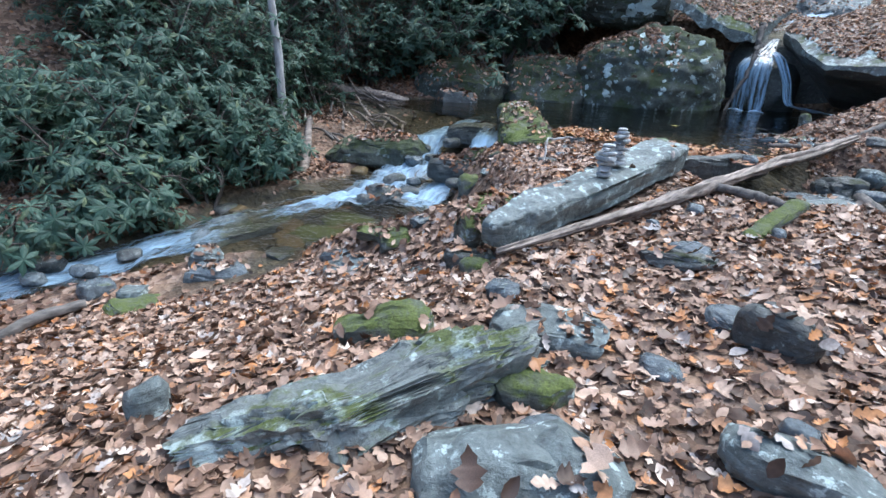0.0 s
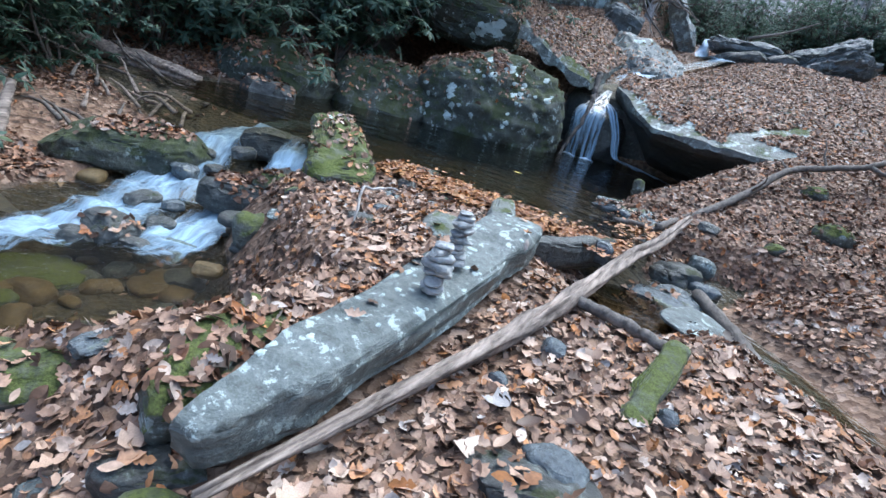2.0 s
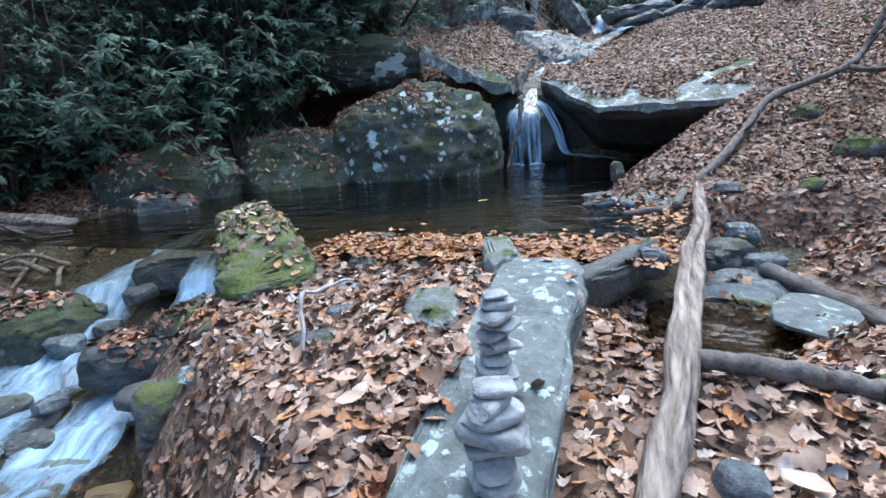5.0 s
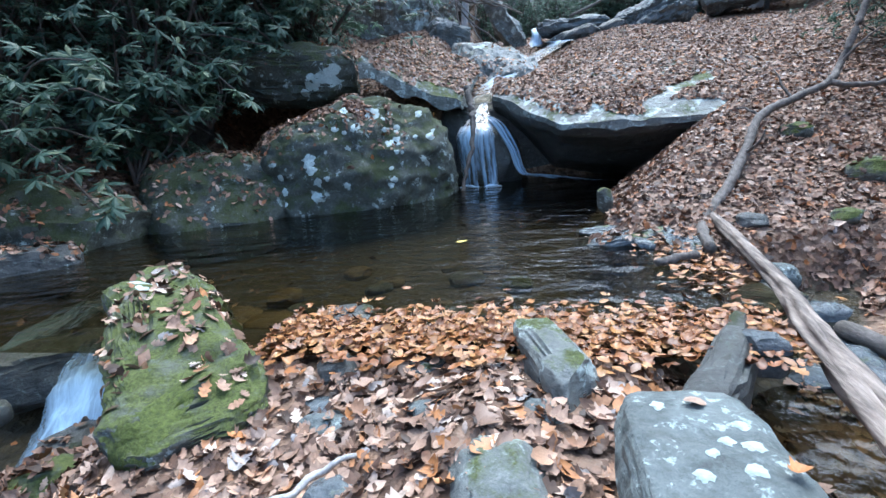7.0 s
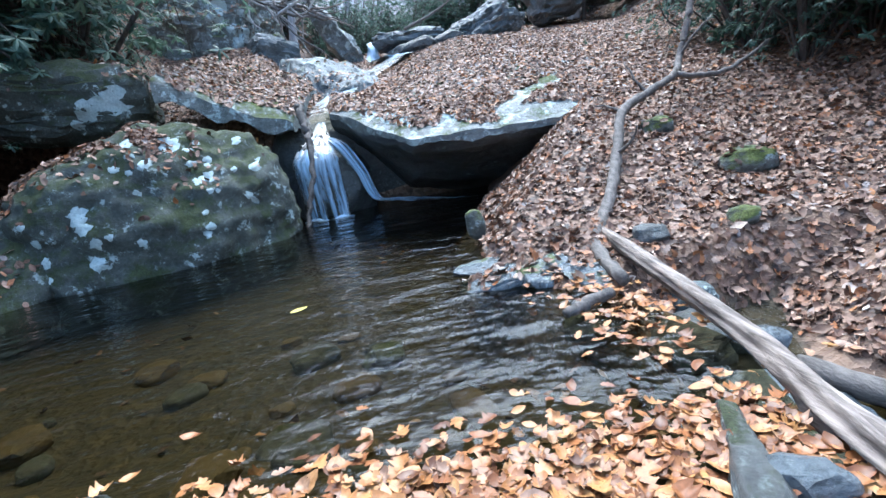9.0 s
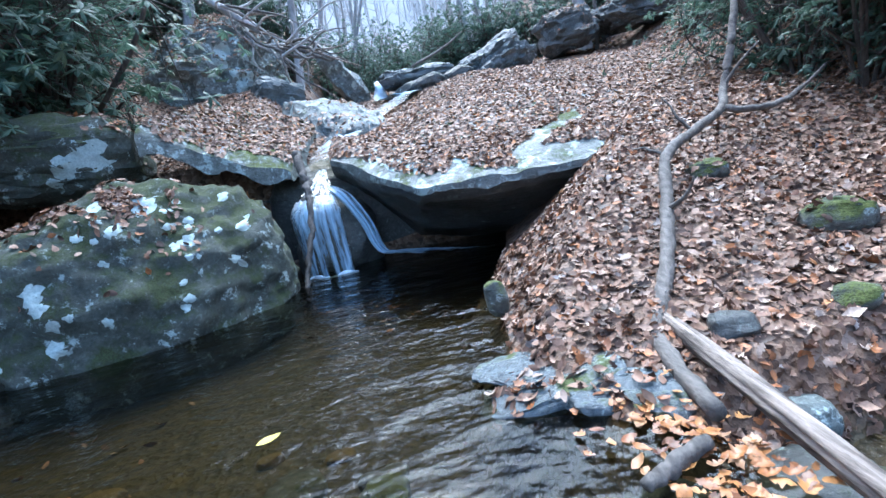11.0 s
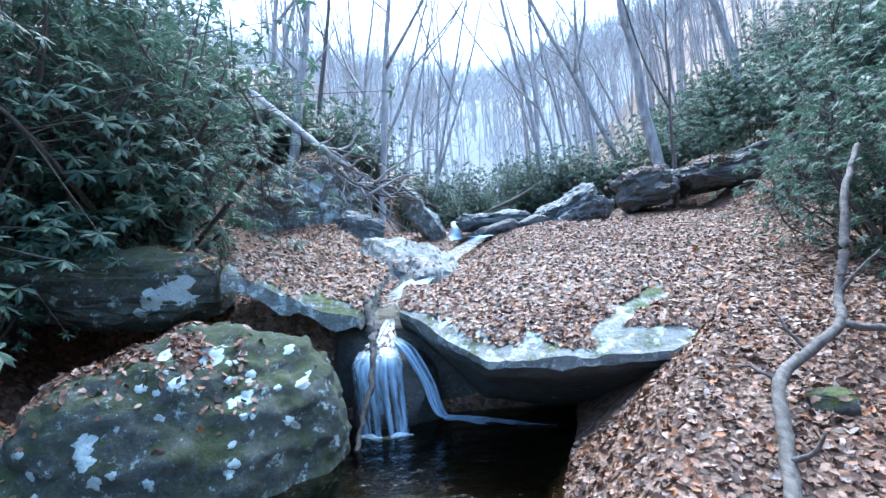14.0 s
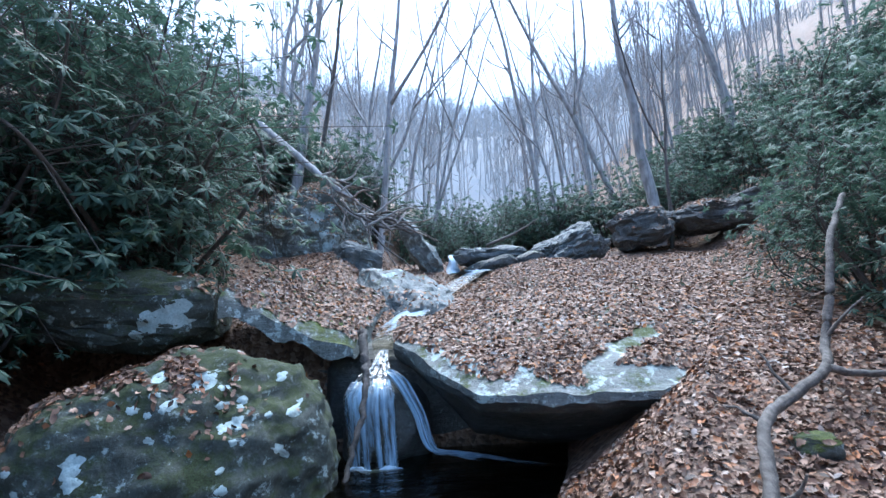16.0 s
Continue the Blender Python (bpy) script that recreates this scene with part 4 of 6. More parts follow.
stone(-6.16, 6.09, -0.83, 0.2, 0.14, 0.1, 5, ROCK_WET, 425, "dark stone breaking the white water")
stone(-6.44, 6.62, -0.68, 0.14, 0.1, 0.07, 42, ROCK_DARK, 426, "dark stone breaking the white water")
stone(-5.42, 5.43, -0.98, 0.13, 0.09, 0.07, 79, ROCK_WET, 427, "dark stone breaking the white water")
stone(-5.62, 4.71, -1.06, 0.15, 0.1, 0.07, 26, ROCK_WET, 428, "dark stone breaking the white water")
stone(-5.76, 6.68, -0.48, 0.16, 0.11, 0.08, 63, ROCK_DARK, 429, "dark stone breaking the white water")
stone(-5.35, 6.16, -0.9, 0.16, 0.11, 0.08, 10, ROCK_DARK, 430, "dark stone breaking the white water")
stone(-5.25, 4.29, -1.08, 0.2, 0.14, 0.1, 47, ROCK_DARK, 431, "dark stone breaking the white water")
stone(-3.82, 5.31, -0.98, 0.2, 0.14, 0.1, 84, ROCK_DARK, 432, "dark stone breaking the white water")
stone(-4.04, 4.83, -1.08, 0.15, 0.1, 0.07, 31, ROCK_BED, 433, "dark stone breaking the white water")
stone(-6.49, 0.43, -1.47, 0.22, 0.15, 0.11, 0, ROCK_DARK, 440, "dark stone breaking the white water")
stone(-5.89, 0.67, -1.44, 0.16, 0.11, 0.08, 37, ROCK_WET, 441, "dark stone breaking the white water")
stone(-5.93, 1.16, -1.37, 0.14, 0.1, 0.07, 74, ROCK_DARK, 442, "dark stone breaking the white water")
stone(-6.19, 0.21, -1.52, 0.16, 0.11, 0.08, 21, ROCK_WET, 443, "dark stone breaking the white water")

rock("wet_shelf", (-0.95, 9.68, -0.01), (0.52, 0.24, 0.05), (0, 3, -22), ROCK_WET, 46, 0.55, 0.1, 4, "flat wet blue-grey shelf stone at the pool's edge", facets=6)
# brown stones on the bed of the lower stream and the pool
rbed = random.Random(9)
for i in range(110):
    if i < 75:
        y = rbed.uniform(2.6, 6.0)
        x = float(stream_x(y)) + rbed.uniform(-1.3, 1.5)
    else:
        y, x = rbed.uniform(7.4, 10.5), rbed.uniform(-5.5, -1.6)
    w = rbed.uniform(0.07, 0.24)
    h = w * rbed.uniform(0.3, 0.5)
    rock("bed_stone", (x, y, float(ground_z(x, y)) + h * 0.3), (w, w * rbed.uniform(0.6, 0.9), h), (0, 0, rbed.uniform(0, 180)), rbed.choice((ROCK_BED, ROCK_BED, ROCK_DARK)), 500 + i, 0.75, 0.1, 3,
         "brown stone under clear shallow water", "stone", 0.0, 3, "stream bed stones")

# ---------------------------------------------------------------- cairns


def cairn(x, y, z, sizes, thick, seed, label):
    """Flat stones stacked by hand, each a part."""
    rng = random.Random(seed)
    root = tagged(new("cairn", None), label, "cairn")
    root.location = (x, y, z)
    h = 0.0
    for i, (w, t) in enumerate(zip(sizes, thick)):
        ob = rock("flat_stone", (rng.uniform(-0.012, 0.012), rng.uniform(-0.012, 0.012), h + t), (w, w * rng.uniform(0.65, 0.85), t * 1.08), (rng.uniform(-5, 5), rng.uniform(-6, 6), rng.uniform(0, 180)),
                  ROCK_CAIRN, seed * 10 + i, 0.6, 0.1, 3, "thin grey stone of the stack")
        ob.parent = root
        if "category" in ob:
            del ob["category"]
        h += 2 * t * 0.97
    return root


cairn(-1.39, 4.2, 0.095, [0.085, 0.08, 0.09, 0.1, 0.085, 0.07, 0.06], [0.026, 0.03, 0.018, 0.026, 0.022, 0.018, 0.016], 61, "small hand-stacked cairn of flat grey stones on the slab")
cairn(-1.47, 4.62, 0.145, [0.085, 0.08, 0.09, 0.075, 0.085, 0.07, 0.08, 0.075, 0.08, 0.06, 0.045], [0.02, 0.018, 0.016, 0.018, 0.015, 0.014, 0.016, 0.014, 0.02, 0.02, 0.014], 62, "taller hand-stacked cairn of flat brown-grey stones on the slab")

# ---------------------------------------------------------------- lichen on the boulders


def lichen(ob, name, place, way, r, seed, material):
    """A thin crust of lichen with a ragged outline, laid on a rock."""
    rng = random.Random(seed)
    me = ob.data
    inv = ob.matrix_basis.inverted()
    tree = BVHTree.FromPolygons([v.co.copy() for v in me.vertices], [tuple(p.vertices) for p in me.polygons])
    way = Vector(way).normalized()
    a = way.orthogonal().normalized()
    b = way.cross(a)
    verts, faces = [], []
    o, d = inv @ Vector(place), (inv.to_3x3() @ way).normalized()
    rings, n = (0.0, 0.35, 0.7, 1.0), 18
    prof = [0.7 + 0.3 * noise.noise(Vector((math.cos(6.283 * k / n) * 1.6, math.sin(6.283 * k / n) * 1.6, seed * 1.7))) + rng.uniform(-0.16, 0.16) for k in range(n)]
    for ri in rings:
        for k in range(n):
            w = 6.283 * k / n
            q = inv @ (Vector(place) + (a * math.cos(w) * 1.1 + b * math.sin(w)) * r * ri * prof[k])
            p, nn, _, _ = tree.ray_cast(q, d)
            if p is None:
                return
            verts.append(p + nn * (0.007 if ri < 1 else 0.001))
    for i in range(len(rings) - 1):
        for k in range(n):
            faces.append((i * n + k, i * n + (k + 1) % n, (i + 1) * n + (k + 1) % n, (i + 1) * n + k))
    part(name, mesh_of(name, verts, faces, material), ob, "pale grey-white lichen crust")


LICHEN, lt, lp_, _ = nodes_of("pale_lichen")
ln_ = noise_tex(lt, 30, 6, 0.7)
lt.links.new(ramp(lt, ln_.outputs[0], [(0.3, (0.27, 0.34, 0.325)), (0.7, (0.52, 0.59, 0.575))]), lp_.inputs["Base Color"])
lp_.inputs["Roughness"].default_value = 0.9
bump(lt, lp_, ln_.outputs[0], 0.6, 0.01)
boulder = bpy.data.objects["pool_boulder"]
for i, (x, z, r) in enumerate([(-5.51, 0.31, 0.13), (-5.45, 0.57, 0.09), (-5.58, 0.92, 0.14), (-5.53, 0.77, 0.11), (-5.30, 0.61, 0.06), (-6.05, 0.45, 0.09), (-6.11, 0.68, 0.08), (-6.05, 0.23, 0.06), (-5.01, 0.48, 0.07), (-4.29, 1.15, 0.11), (-4.28, 0.51, 0.07), (-4.34, 0.41, 0.06), (-4.33, 0.70, 0.05), (-4.28, 1.77, 0.16), (-4.66, 1.64, 0.14), (-4.84, 1.44, 0.09), (-4.00, 1.62, 0.08), (-3.76, 1.22, 0.08), (-4.46, 1.36, 0.06), (-6.18, 0.90, 0.06)]):
    lichen(boulder, "lichen_patch", (x, 11.0, z + 0.0), (0, 1, -0.02), r, 700 + i, LICHEN)
rl = random.Random(12)
for i in range(36):
    lichen(boulder, "lichen_patch", (rl.uniform(-5.2, -3.7), 12.0, rl.uniform(1.2, 2.4)), (0, 1, -0.5), rl.uniform(0.025, 0.085), 760 + i, LICHEN)
hang = bpy.data.objects["hanging_rock"]
for i, (x, z, r) in enumerate([(-6.1, 2.75, 0.34), (-5.95, 2.5, 0.25), (-6.4, 2.6, 0.2), (-5.75, 2.75, 0.18), (-6.6, 2.45, 0.1)]):
    lichen(hang, "lichen_patch", (x, 13.0, z), (0.0, 1, -0.15), r, 800 + i, LICHEN)
lean = bpy.data.objects["leaning_rock_slab"]
for i in range(46):
    x = rl.uniform(-2.2, -0.1)
    lichen(lean, "lichen_patch", (x, float(lip_y(x)) + rl.uniform(0.1, 0.5), 5), (0, 0.1, -1), rl.uniform(0.08, 0.26), 830 + i, LICHEN)
mid = bpy.data.objects["mid_stream_rock"]
for i in range(11):
    lichen(mid, "lichen_patch", (rl.uniform(-4.0, -2.8), rl.uniform(18.6, 21.2), 7), (0, 0.3, -1), rl.uniform(0.08, 0.22), 870 + i, LICHEN)

moss = bpy.data.objects["moss_boulder"]
for i in range(14):
    lichen(moss, "lichen_patch", (rl.uniform(-5.2, -4.0), rl.uniform(6.6, 7.7), 3), (0.1, 0.2, -1), rl.uniform(0.05, 0.14), 930 + i, LICHEN)

MOSSY, mt_, mp_, _ = nodes_of("bright_moss")
mn_ = noise_tex(mt_, 45, 6, 0.75)
mt_.links.new(ramp(mt_, mn_.outputs[0], [(0.3, (0.035, 0.05, 0.012)), (0.7, (0.14, 0.17, 0.035))]), mp_.inputs["Base Color"])
mp_.inputs["Roughness"].default_value = 0.95
bump(mt_, mp_, mn_.outputs[0], 0.9, 0.02)
ledge = bpy.data.objects["rock_ledge"]
for i in range(9):
    lichen(ledge, "moss_patch", (rl.uniform(-4.2, -3.5), 15.3 + rl.uniform(-0.05, 0.4), 5), (0, 0.12, -1), rl.uniform(0.08, 0.2), 960 + i, MOSSY)
for i in range(12):
    lichen(ledge, "lichen_patch", (rl.uniform(-5.4, -4.0), rl.uniform(15.0, 15.4), 5), (0, 0.3, -1), rl.uniform(0.06, 0.16), 980 + i, LICHEN)
crag = bpy.data.objects["crag"]
for i in range(16):
    lichen(crag, "lichen_patch", (rl.uniform(-6.4, -4.8), 20.0, rl.uniform(4.2, 6.6)), (0, 1, -0.05), rl.uniform(0.1, 0.3), 1000 + i, LICHEN)
for i in range(12):
    lichen(moss, "moss_patch", (rl.uniform(-4.6, -3.5), 4.5, rl.uniform(-0.4, 0.2)), (-0.1, 1, -0.1), rl.uniform(0.08, 0.2), 1020 + i, MOSSY)
cs_ = bpy.data.objects["cairn_slab"]
for i in range(30):
    lichen(cs_, "lichen_patch", (rl.uniform(-1.72, -1.28), rl.uniform(3.0, 6.0), 2), (0, 0.05, -1), rl.uniform(0.015, 0.045), 1040 + i, LICHEN)

# ---------------------------------------------------------------- dead wood


def limb(name, points, radii, material, seed, label, category="branch", sides=12, steps=10, rough=0.25, knots=0.02, parent=None):
    """A branch or log along points, in its own axes from the first point."""
    o = Vector(points[0])
    pts = [p - o for p in smooth_path(points, steps)]
    n = len(pts)
    rs = np.interp(np.linspace(0, 1, n), np.linspace(0, 1, len(radii)), radii)
    for i, p in enumerate(pts):
        p += Vector((noise.noise(Vector((i * 0.35, seed, 0))), noise.noise(Vector((i * 0.35, seed, 9))), noise.noise(Vector((i * 0.35, seed, 17))))) * knots
    verts, faces = [], []
    tube(verts, faces, pts, rs, sides, seed, rough)
    me = mesh_of(name, verts, faces, material)
    ob = new(name, me)
    ob.location = o
    if parent:
        ob.parent = parent
        return tagged(ob, label)
    return tagged(ob, label, category)


def weathered_log(name, points, radii, material, seed, label, sides=28, steps=16):
    """A rotting log: ridged along its grain, with a long split and a ragged end."""
    o = Vector(points[0])
    pts = [p - o for p in smooth_path(points, steps)]
    n = len(pts)
    rs = np.interp(np.linspace(0, 1, n), np.linspace(0, 1, len(radii)), radii)
    verts, faces = [], []
    up = Vector((0, 0, 1))
    for i, c in enumerate(pts):
        d = (pts[min(i + 1, n - 1)] - pts[max(i - 1, 0)]).normalized()
        a = d.cross(up).normalized()
        b = a.cross(d)
        for k in range(sides):
            w = 2 * math.pi * k / sides
            ridge = noise.fractal(Vector((math.cos(w) * 2.6, math.sin(w) * 2.6, i * 0.06 + seed)), 0.7, 2.2, 4)
            lump = noise.noise(Vector((math.cos(w), math.sin(w), i * 0.16 + seed * 3)))
            split = math.exp(-((w - 1.25 - 0.35 * math.sin(i * 0.07)) / 0.22) ** 2) * (0.8 if noise.noise(Vector((i * 0.09, seed, 5))) > -0.25 else 0.2)
            split += 0.4 * math.exp(-((w - 2.6) / 0.16) ** 2) * (1 if noise.noise(Vector((i * 0.12, seed, 8))) > 0.1 else 0)
            verts.append(c + (a * math.cos(w) + b * math.sin(w)) * rs[i] * (1 + 0.6 * ridge + 0.35 * lump - split))
    for i in range(n - 1):
        for k in range(sides):
            q = i * sides
            faces.append((q + k, q + (k + 1) % sides, q + sides + (k + 1) % sides, q + sides + k))
    faces.append(tuple(range(sides))[::-1])
    faces.append(tuple((n - 1) * sides + k for k in range(sides)))
    ob = new(name, mesh_of(name, verts, faces, material))
    ob.location = o
    return tagged(ob, label, "log")


weathered_log("fallen_log", [(-1.42, 2.7, -0.3), (-0.95, 4.5, -0.13), (-0.78, 5.3, -0.05), (-0.56, 6.8, 0.03), (-0.36, 7.8, 0.08), (-0.1, 9.85, 0.16)],
              [0.025, 0.05, 0.06, 0.056, 0.062, 0.056, 0.042], DEADWOOD, 3, "long weathered fallen log with splitting pale wood")
limb("crooked_branch", [(-0.45, 8.75, 0.06), (-0.26, 9.6, 0.1), (0.1, 10.1, 0.32), (0.54, 10.76, 0.68), (0.98, 11.46, 1.12), (1.5, 11.8, 1.3), (2.09, 12.16, 1.5), (2.45, 12.6, 1.75), (2.72, 12.75, 2.35), (3.1, 13.1, 3.0), (4.0, 13.9, 3.7)],
     [0.05, 0.06, 0.055, 0.05, 0.05, 0.045, 0.035], BRANCHWOOD, 4, "long crooked grey branch lying up the leafy bank", "branch", 10)
limb("leaning_stick", [(-3.4, 14.3, -0.1), (-3.22, 14.6, 0.6), (-3.13, 14.9, 1.28), (-3.2, 15.2, 1.7), (-3.29, 15.5, 2.12)], [0.035, 0.045, 0.05, 0.07, 0.085], BRANCHWOOD, 5, "dark grey stick leaning on the ledge beside the waterfall", "branch", rough=0.5, knots=0.06)
limb("short_log", [(-0.74, 5.4, -0.05), (-0.4, 5.35, -0.06), (-0.15, 5.3, -0.07), (0.1, 5.24, -0.09)], [0.045, 0.048, 0.042, 0.032], BRANCHWOOD, 6, "short dark branch lying under the fallen log", "log")
weathered_log("bank_log", [(-12.0, 6.9, 0.3), (-11.0, 7.2, 0.12), (-10.0, 7.8, 0.0), (-8.9, 8.3, -0.1)], [0.17, 0.18, 0.16, 0.11], DEADWOOD, 7, "grey dead log lying on the far bank")
limb("dead_stump", [(-7.2, 4.3, -1.15), (-7.5, 4.6, -0.7), (-7.9, 4.95, -0.15)], [0.1, 0.09, 0.05], DEADWOOD, 8, "pale splintered dead stem leaning on the far bank", "stump")
limb("leaning_stick", [(-11.4, 9.6, 0.1), (-11.8, 10.1, 0.8), (-12.1, 10.5, 1.6)], [0.07, 0.06, 0.04], DEADWOOD, 9, "grey dead stick leaning on the far bank", "branch")

rw = random.Random(41)
for i in range(36):
    x, y = rw.uniform(-10.6, -7.6), rw.uniform(4.8, 8.0)
    z = float(ground_z(x, y)) + 0.12
    a = rw.uniform(-0.5, 0.9)
    ln = rw.uniform(0.5, 1.4)
    limb("dead_stick", [(x, y, z), (x - math.cos(a) * ln * 0.5, y + math.sin(a) * ln * 0.5, z + rw.uniform(0.02, 0.2)), (x - math.cos(a) * ln, y + math.sin(a) * ln, z + rw.uniform(0.0, 0.45))],
         [rw.uniform(0.02, 0.05), 0.025, 0.012], rw.choice((DEADWOOD, BRANCHWOOD)), 50 + i, "dead grey stick in a driftwood tangle on the far bank", "branch", 8, 6)
for x, y in ((-8.5, 4.7), (-11.4, 8.2)):
    limb("sapling", [(x, y, -0.6), (x - 0.15, y + 0.1, 1.0), (x - 0.35, y + 0.1, 2.6), (x - 0.6, y + 0.3, 5.5)], [0.09, 0.075, 0.065, 0.03], BARK, int(90 + y), "thin grey leafless trunk leaning on the far bank", "tree", 9, 8, 0.15)
limb("dead_stick", [(-4.85, -0.25, -1.5), (-4.9, 0.1, -1.42), (-4.9, 0.5, -1.4)], [0.06, 0.06, 0.05], BRANCHWOOD, 71, "dark dead stick among leaves", "branch", 8, 6)
limb("dead_stick", [(-4.0, -0.05, -1.5), (-4.3, 0.2, -1.47), (-4.55, 0.4, -1.5)], [0.07, 0.06, 0.05], BRANCHWOOD, 72, "dark dead stick among leaves", "branch", 8, 6)
limb("bent_stick", [(-2.72, 5.2, -0.2), (-2.78, 5.32, 0.02), (-2.83, 5.42, 0.12), (-2.75, 5.55, 0.13), (-2.62, 5.68, 0.16)], [0.011, 0.013, 0.014, 0.012, 0.009], LICHENWOOD, 73, "pale bent twig standing out of the leaves", "branch", 8, 6)
crooked = bpy.data.objects["crooked_branch"]
for a, b, c in [((0.54, 10.76, 0.7), (0.62, 10.6, 0.82), (0.66, 10.5, 0.98)), ((1.5, 11.8, 1.3), (1.42, 11.95, 1.5), (1.38, 12.1, 1.72)), ((2.45, 12.6, 1.75), (2.62, 12.5, 2.0), (2.85, 12.45, 2.2)), ((0.98, 11.46, 1.12), (0.9, 11.6, 1.2), (0.8, 11.75, 1.24))]:
    limb("twig", [Vector(q) - crooked.location for q in (a, b, c)], [0.025, 0.016, 0.008], BRANCHWOOD, 78, "", sides=6, steps=5, parent=crooked)
limb("sunken_branch", [(0.25, 8.1, -0.42), (0.6, 7.4, -0.46), (0.85, 6.75, -0.48), (1.1, 6.2, -0.52)], [0.07, 0.075, 0.065, 0.05], BRANCHWOOD, 77, "dark wet branch lying along the side channel", "branch")
limb("fork_branch", [(2.09, 12.16, 1.48), (2.5, 12.05, 1.42), (3.0, 12.2, 1.5), (3.9, 12.7, 1.8)], [0.04, 0.035, 0.03, 0.015], BRANCHWOOD, 74, "side branch lying on the leafy bank", "branch")
limb("short_branch", [(-0.98, 8.42, 0.03), (-0.8, 8.5, 0.05), (-0.62, 8.58, 0.05)], [0.03, 0.04, 0.035], BRANCHWOOD, 75, "short wet dark branch at the edge of the pool", "branch")
# driftwood jam beside the upper fall
limb("fallen_tree", [(-8.6, 23.8, 10.0), (-7.72, 23.5, 9.12), (-6.8, 23.4, 8.25), (-5.93, 23.3, 7.42), (-4.9, 23.1, 6.5)], [0.13, 0.14, 0.12, 0.09], BARK, 76, "grey trunk lying down the slope above the crag", "log")
for i in range(38):
    k = rw.random()
    o = Vector((-5.9, 23.2, 7.3)).lerp(Vector((-3.6, 22.9, 5.2)), k) + Vector((rw.uniform(-.3, .3), rw.uniform(-.3, .3), rw.uniform(-.2, .3)))
    e = o + Vector((rw.uniform(0.1, 2.2), rw.uniform(-0.6, 0.4), rw.choice((-1, -1, -1, 0.5)) * rw.uniform(0.3, 1.7)))
    limb("driftwood", [o, o.lerp(e, 0.35) + Vector((rw.uniform(-.2, .2), 0, rw.uniform(-0.2, 0.2))), o.lerp(e, 0.7) + Vector((rw.uniform(-.15, .15), 0, rw.uniform(-0.2, 0.25))), e], [rw.uniform(0.025, 0.06), 0.03, 0.012], rw.choice((BRANCHWOOD, LICHENWOOD, DEADWOOD)), 120 + i, "grey dead branch in a jam beside the upper fall", "branch", 6, 5)
limb("driftwood", [(-0.4, 24.0, 4.9), (0.6, 24.2, 5.3), (1.6, 24.6, 5.9)], [0.06, 0.05, 0.02], BRANCHWOOD, 150, "grey dead branch lying over the cap rock", "branch", 6, 5)

# ---------------------------------------------------------------- fallen leaves
TREES = [(BVHTree.FromPolygons([tuple(v) for v in gverts.tolist()], gfaces.tolist()), 1.0)]
for w, f, share in CATCH:
    TREES.append((BVHTree.FromPolygons([tuple(q) for q in w.tolist()], f), share))


def drop(x, y):
    """Where something falling at x, y comes to rest: place, normal and the share of leaves that stay there."""
    best = None
    for tree, share in TREES:
        p, n, _, _ = tree.ray_cast(Vector((x, y, 40 if share == 1.0 else 12)), Vector((0, 0, -1)))
        if p is not None and (best is None or p.z > best[0].z):
            best = (p, n if n.z > 0 else -n, share)
    return best


def leaf_shape(kind):
    """Half outlines of a leaf one unit long: (along, half width) rows."""
    if kind == 0:      # oval
        return [(0, 0.02), (0.22, 0.2), (0.5, 0.27), (0.78, 0.17), (1, 0.0)]
    if kind == 1:      # lobed oak
        return [(0, 0.02), (0.14, 0.09), (0.22, 0.2), (0.3, 0.22), (0.37, 0.12), (0.46, 0.25), (0.54, 0.28), (0.62, 0.14), (0.74, 0.21), (0.84, 0.19), (1, 0.02)]
    if kind == 2:      # broad maple
        return [(0, 0.02), (0.1, 0.24), (0.2, 0.34), (0.28, 0.24), (0.42, 0.44), (0.5, 0.3), (0.58, 0.17), (0.74, 0.2), (0.84, 0.09), (1, 0.0)]
    return [(0, 0.02), (0.5, 0.28), (1, 0.0)]


def leaf_template(kind, curl, bend, twist):
    rows = leaf_shape(kind)
    v, f = [], []
    for a, w in rows:
        z0 = bend * (a - 0.5) ** 2
        for s in (-1, 0, 1):
            v.append((s * w, a - 0.5, z0 + curl * (s * w) ** 2 + twist * s * w * (a - 0.5)))
    for i in range(len(rows) - 1):
        b = i * 3
        f += [(b, b + 1, b + 4, b + 3), (b + 1, b + 2, b + 5, b + 4)]
    return np.array(v), np.array(f)


def leaf_cloud(name, places, kinds, material, label, seed, size=(0.07, 0.13), tilt=0.45):
    """One mesh of many curled leaves at the places (point, normal)."""
    rng = np.random.RandomState(seed)
    temps = [leaf_template(k, c, b, t) for k in kinds for c, b, t in ((1.2, 0.3, 0.4), (-1.0, -0.5, -0.6), (2.0, 0.8, 0.9), (0.4, -0.2, 0.2))]
    V, F, base = [], [], 0
    for p, n in places:
        tv, tf = temps[rng.randint(len(temps))]
        s = rng.uniform(*size)
        n = n + Vector(rng.normal(0, tilt, 3))
        n.normalize()
        q = n.to_track_quat("Z", "Y").to_matrix() @ Matrix.Rotation(rng.uniform(0, 6.283), 3, "Z")
        w = (tv * s) @ np.array(q).T + np.array(p + n * (0.008 + 0.02 * rng.rand()))
        V.append(w)
        F.append(tf + base)
        base += len(tv)
    me = mesh_of(name, np.concatenate(V), np.concatenate(F), material)
    return tagged(new(name, me), label, "leaves", kind="stuff")


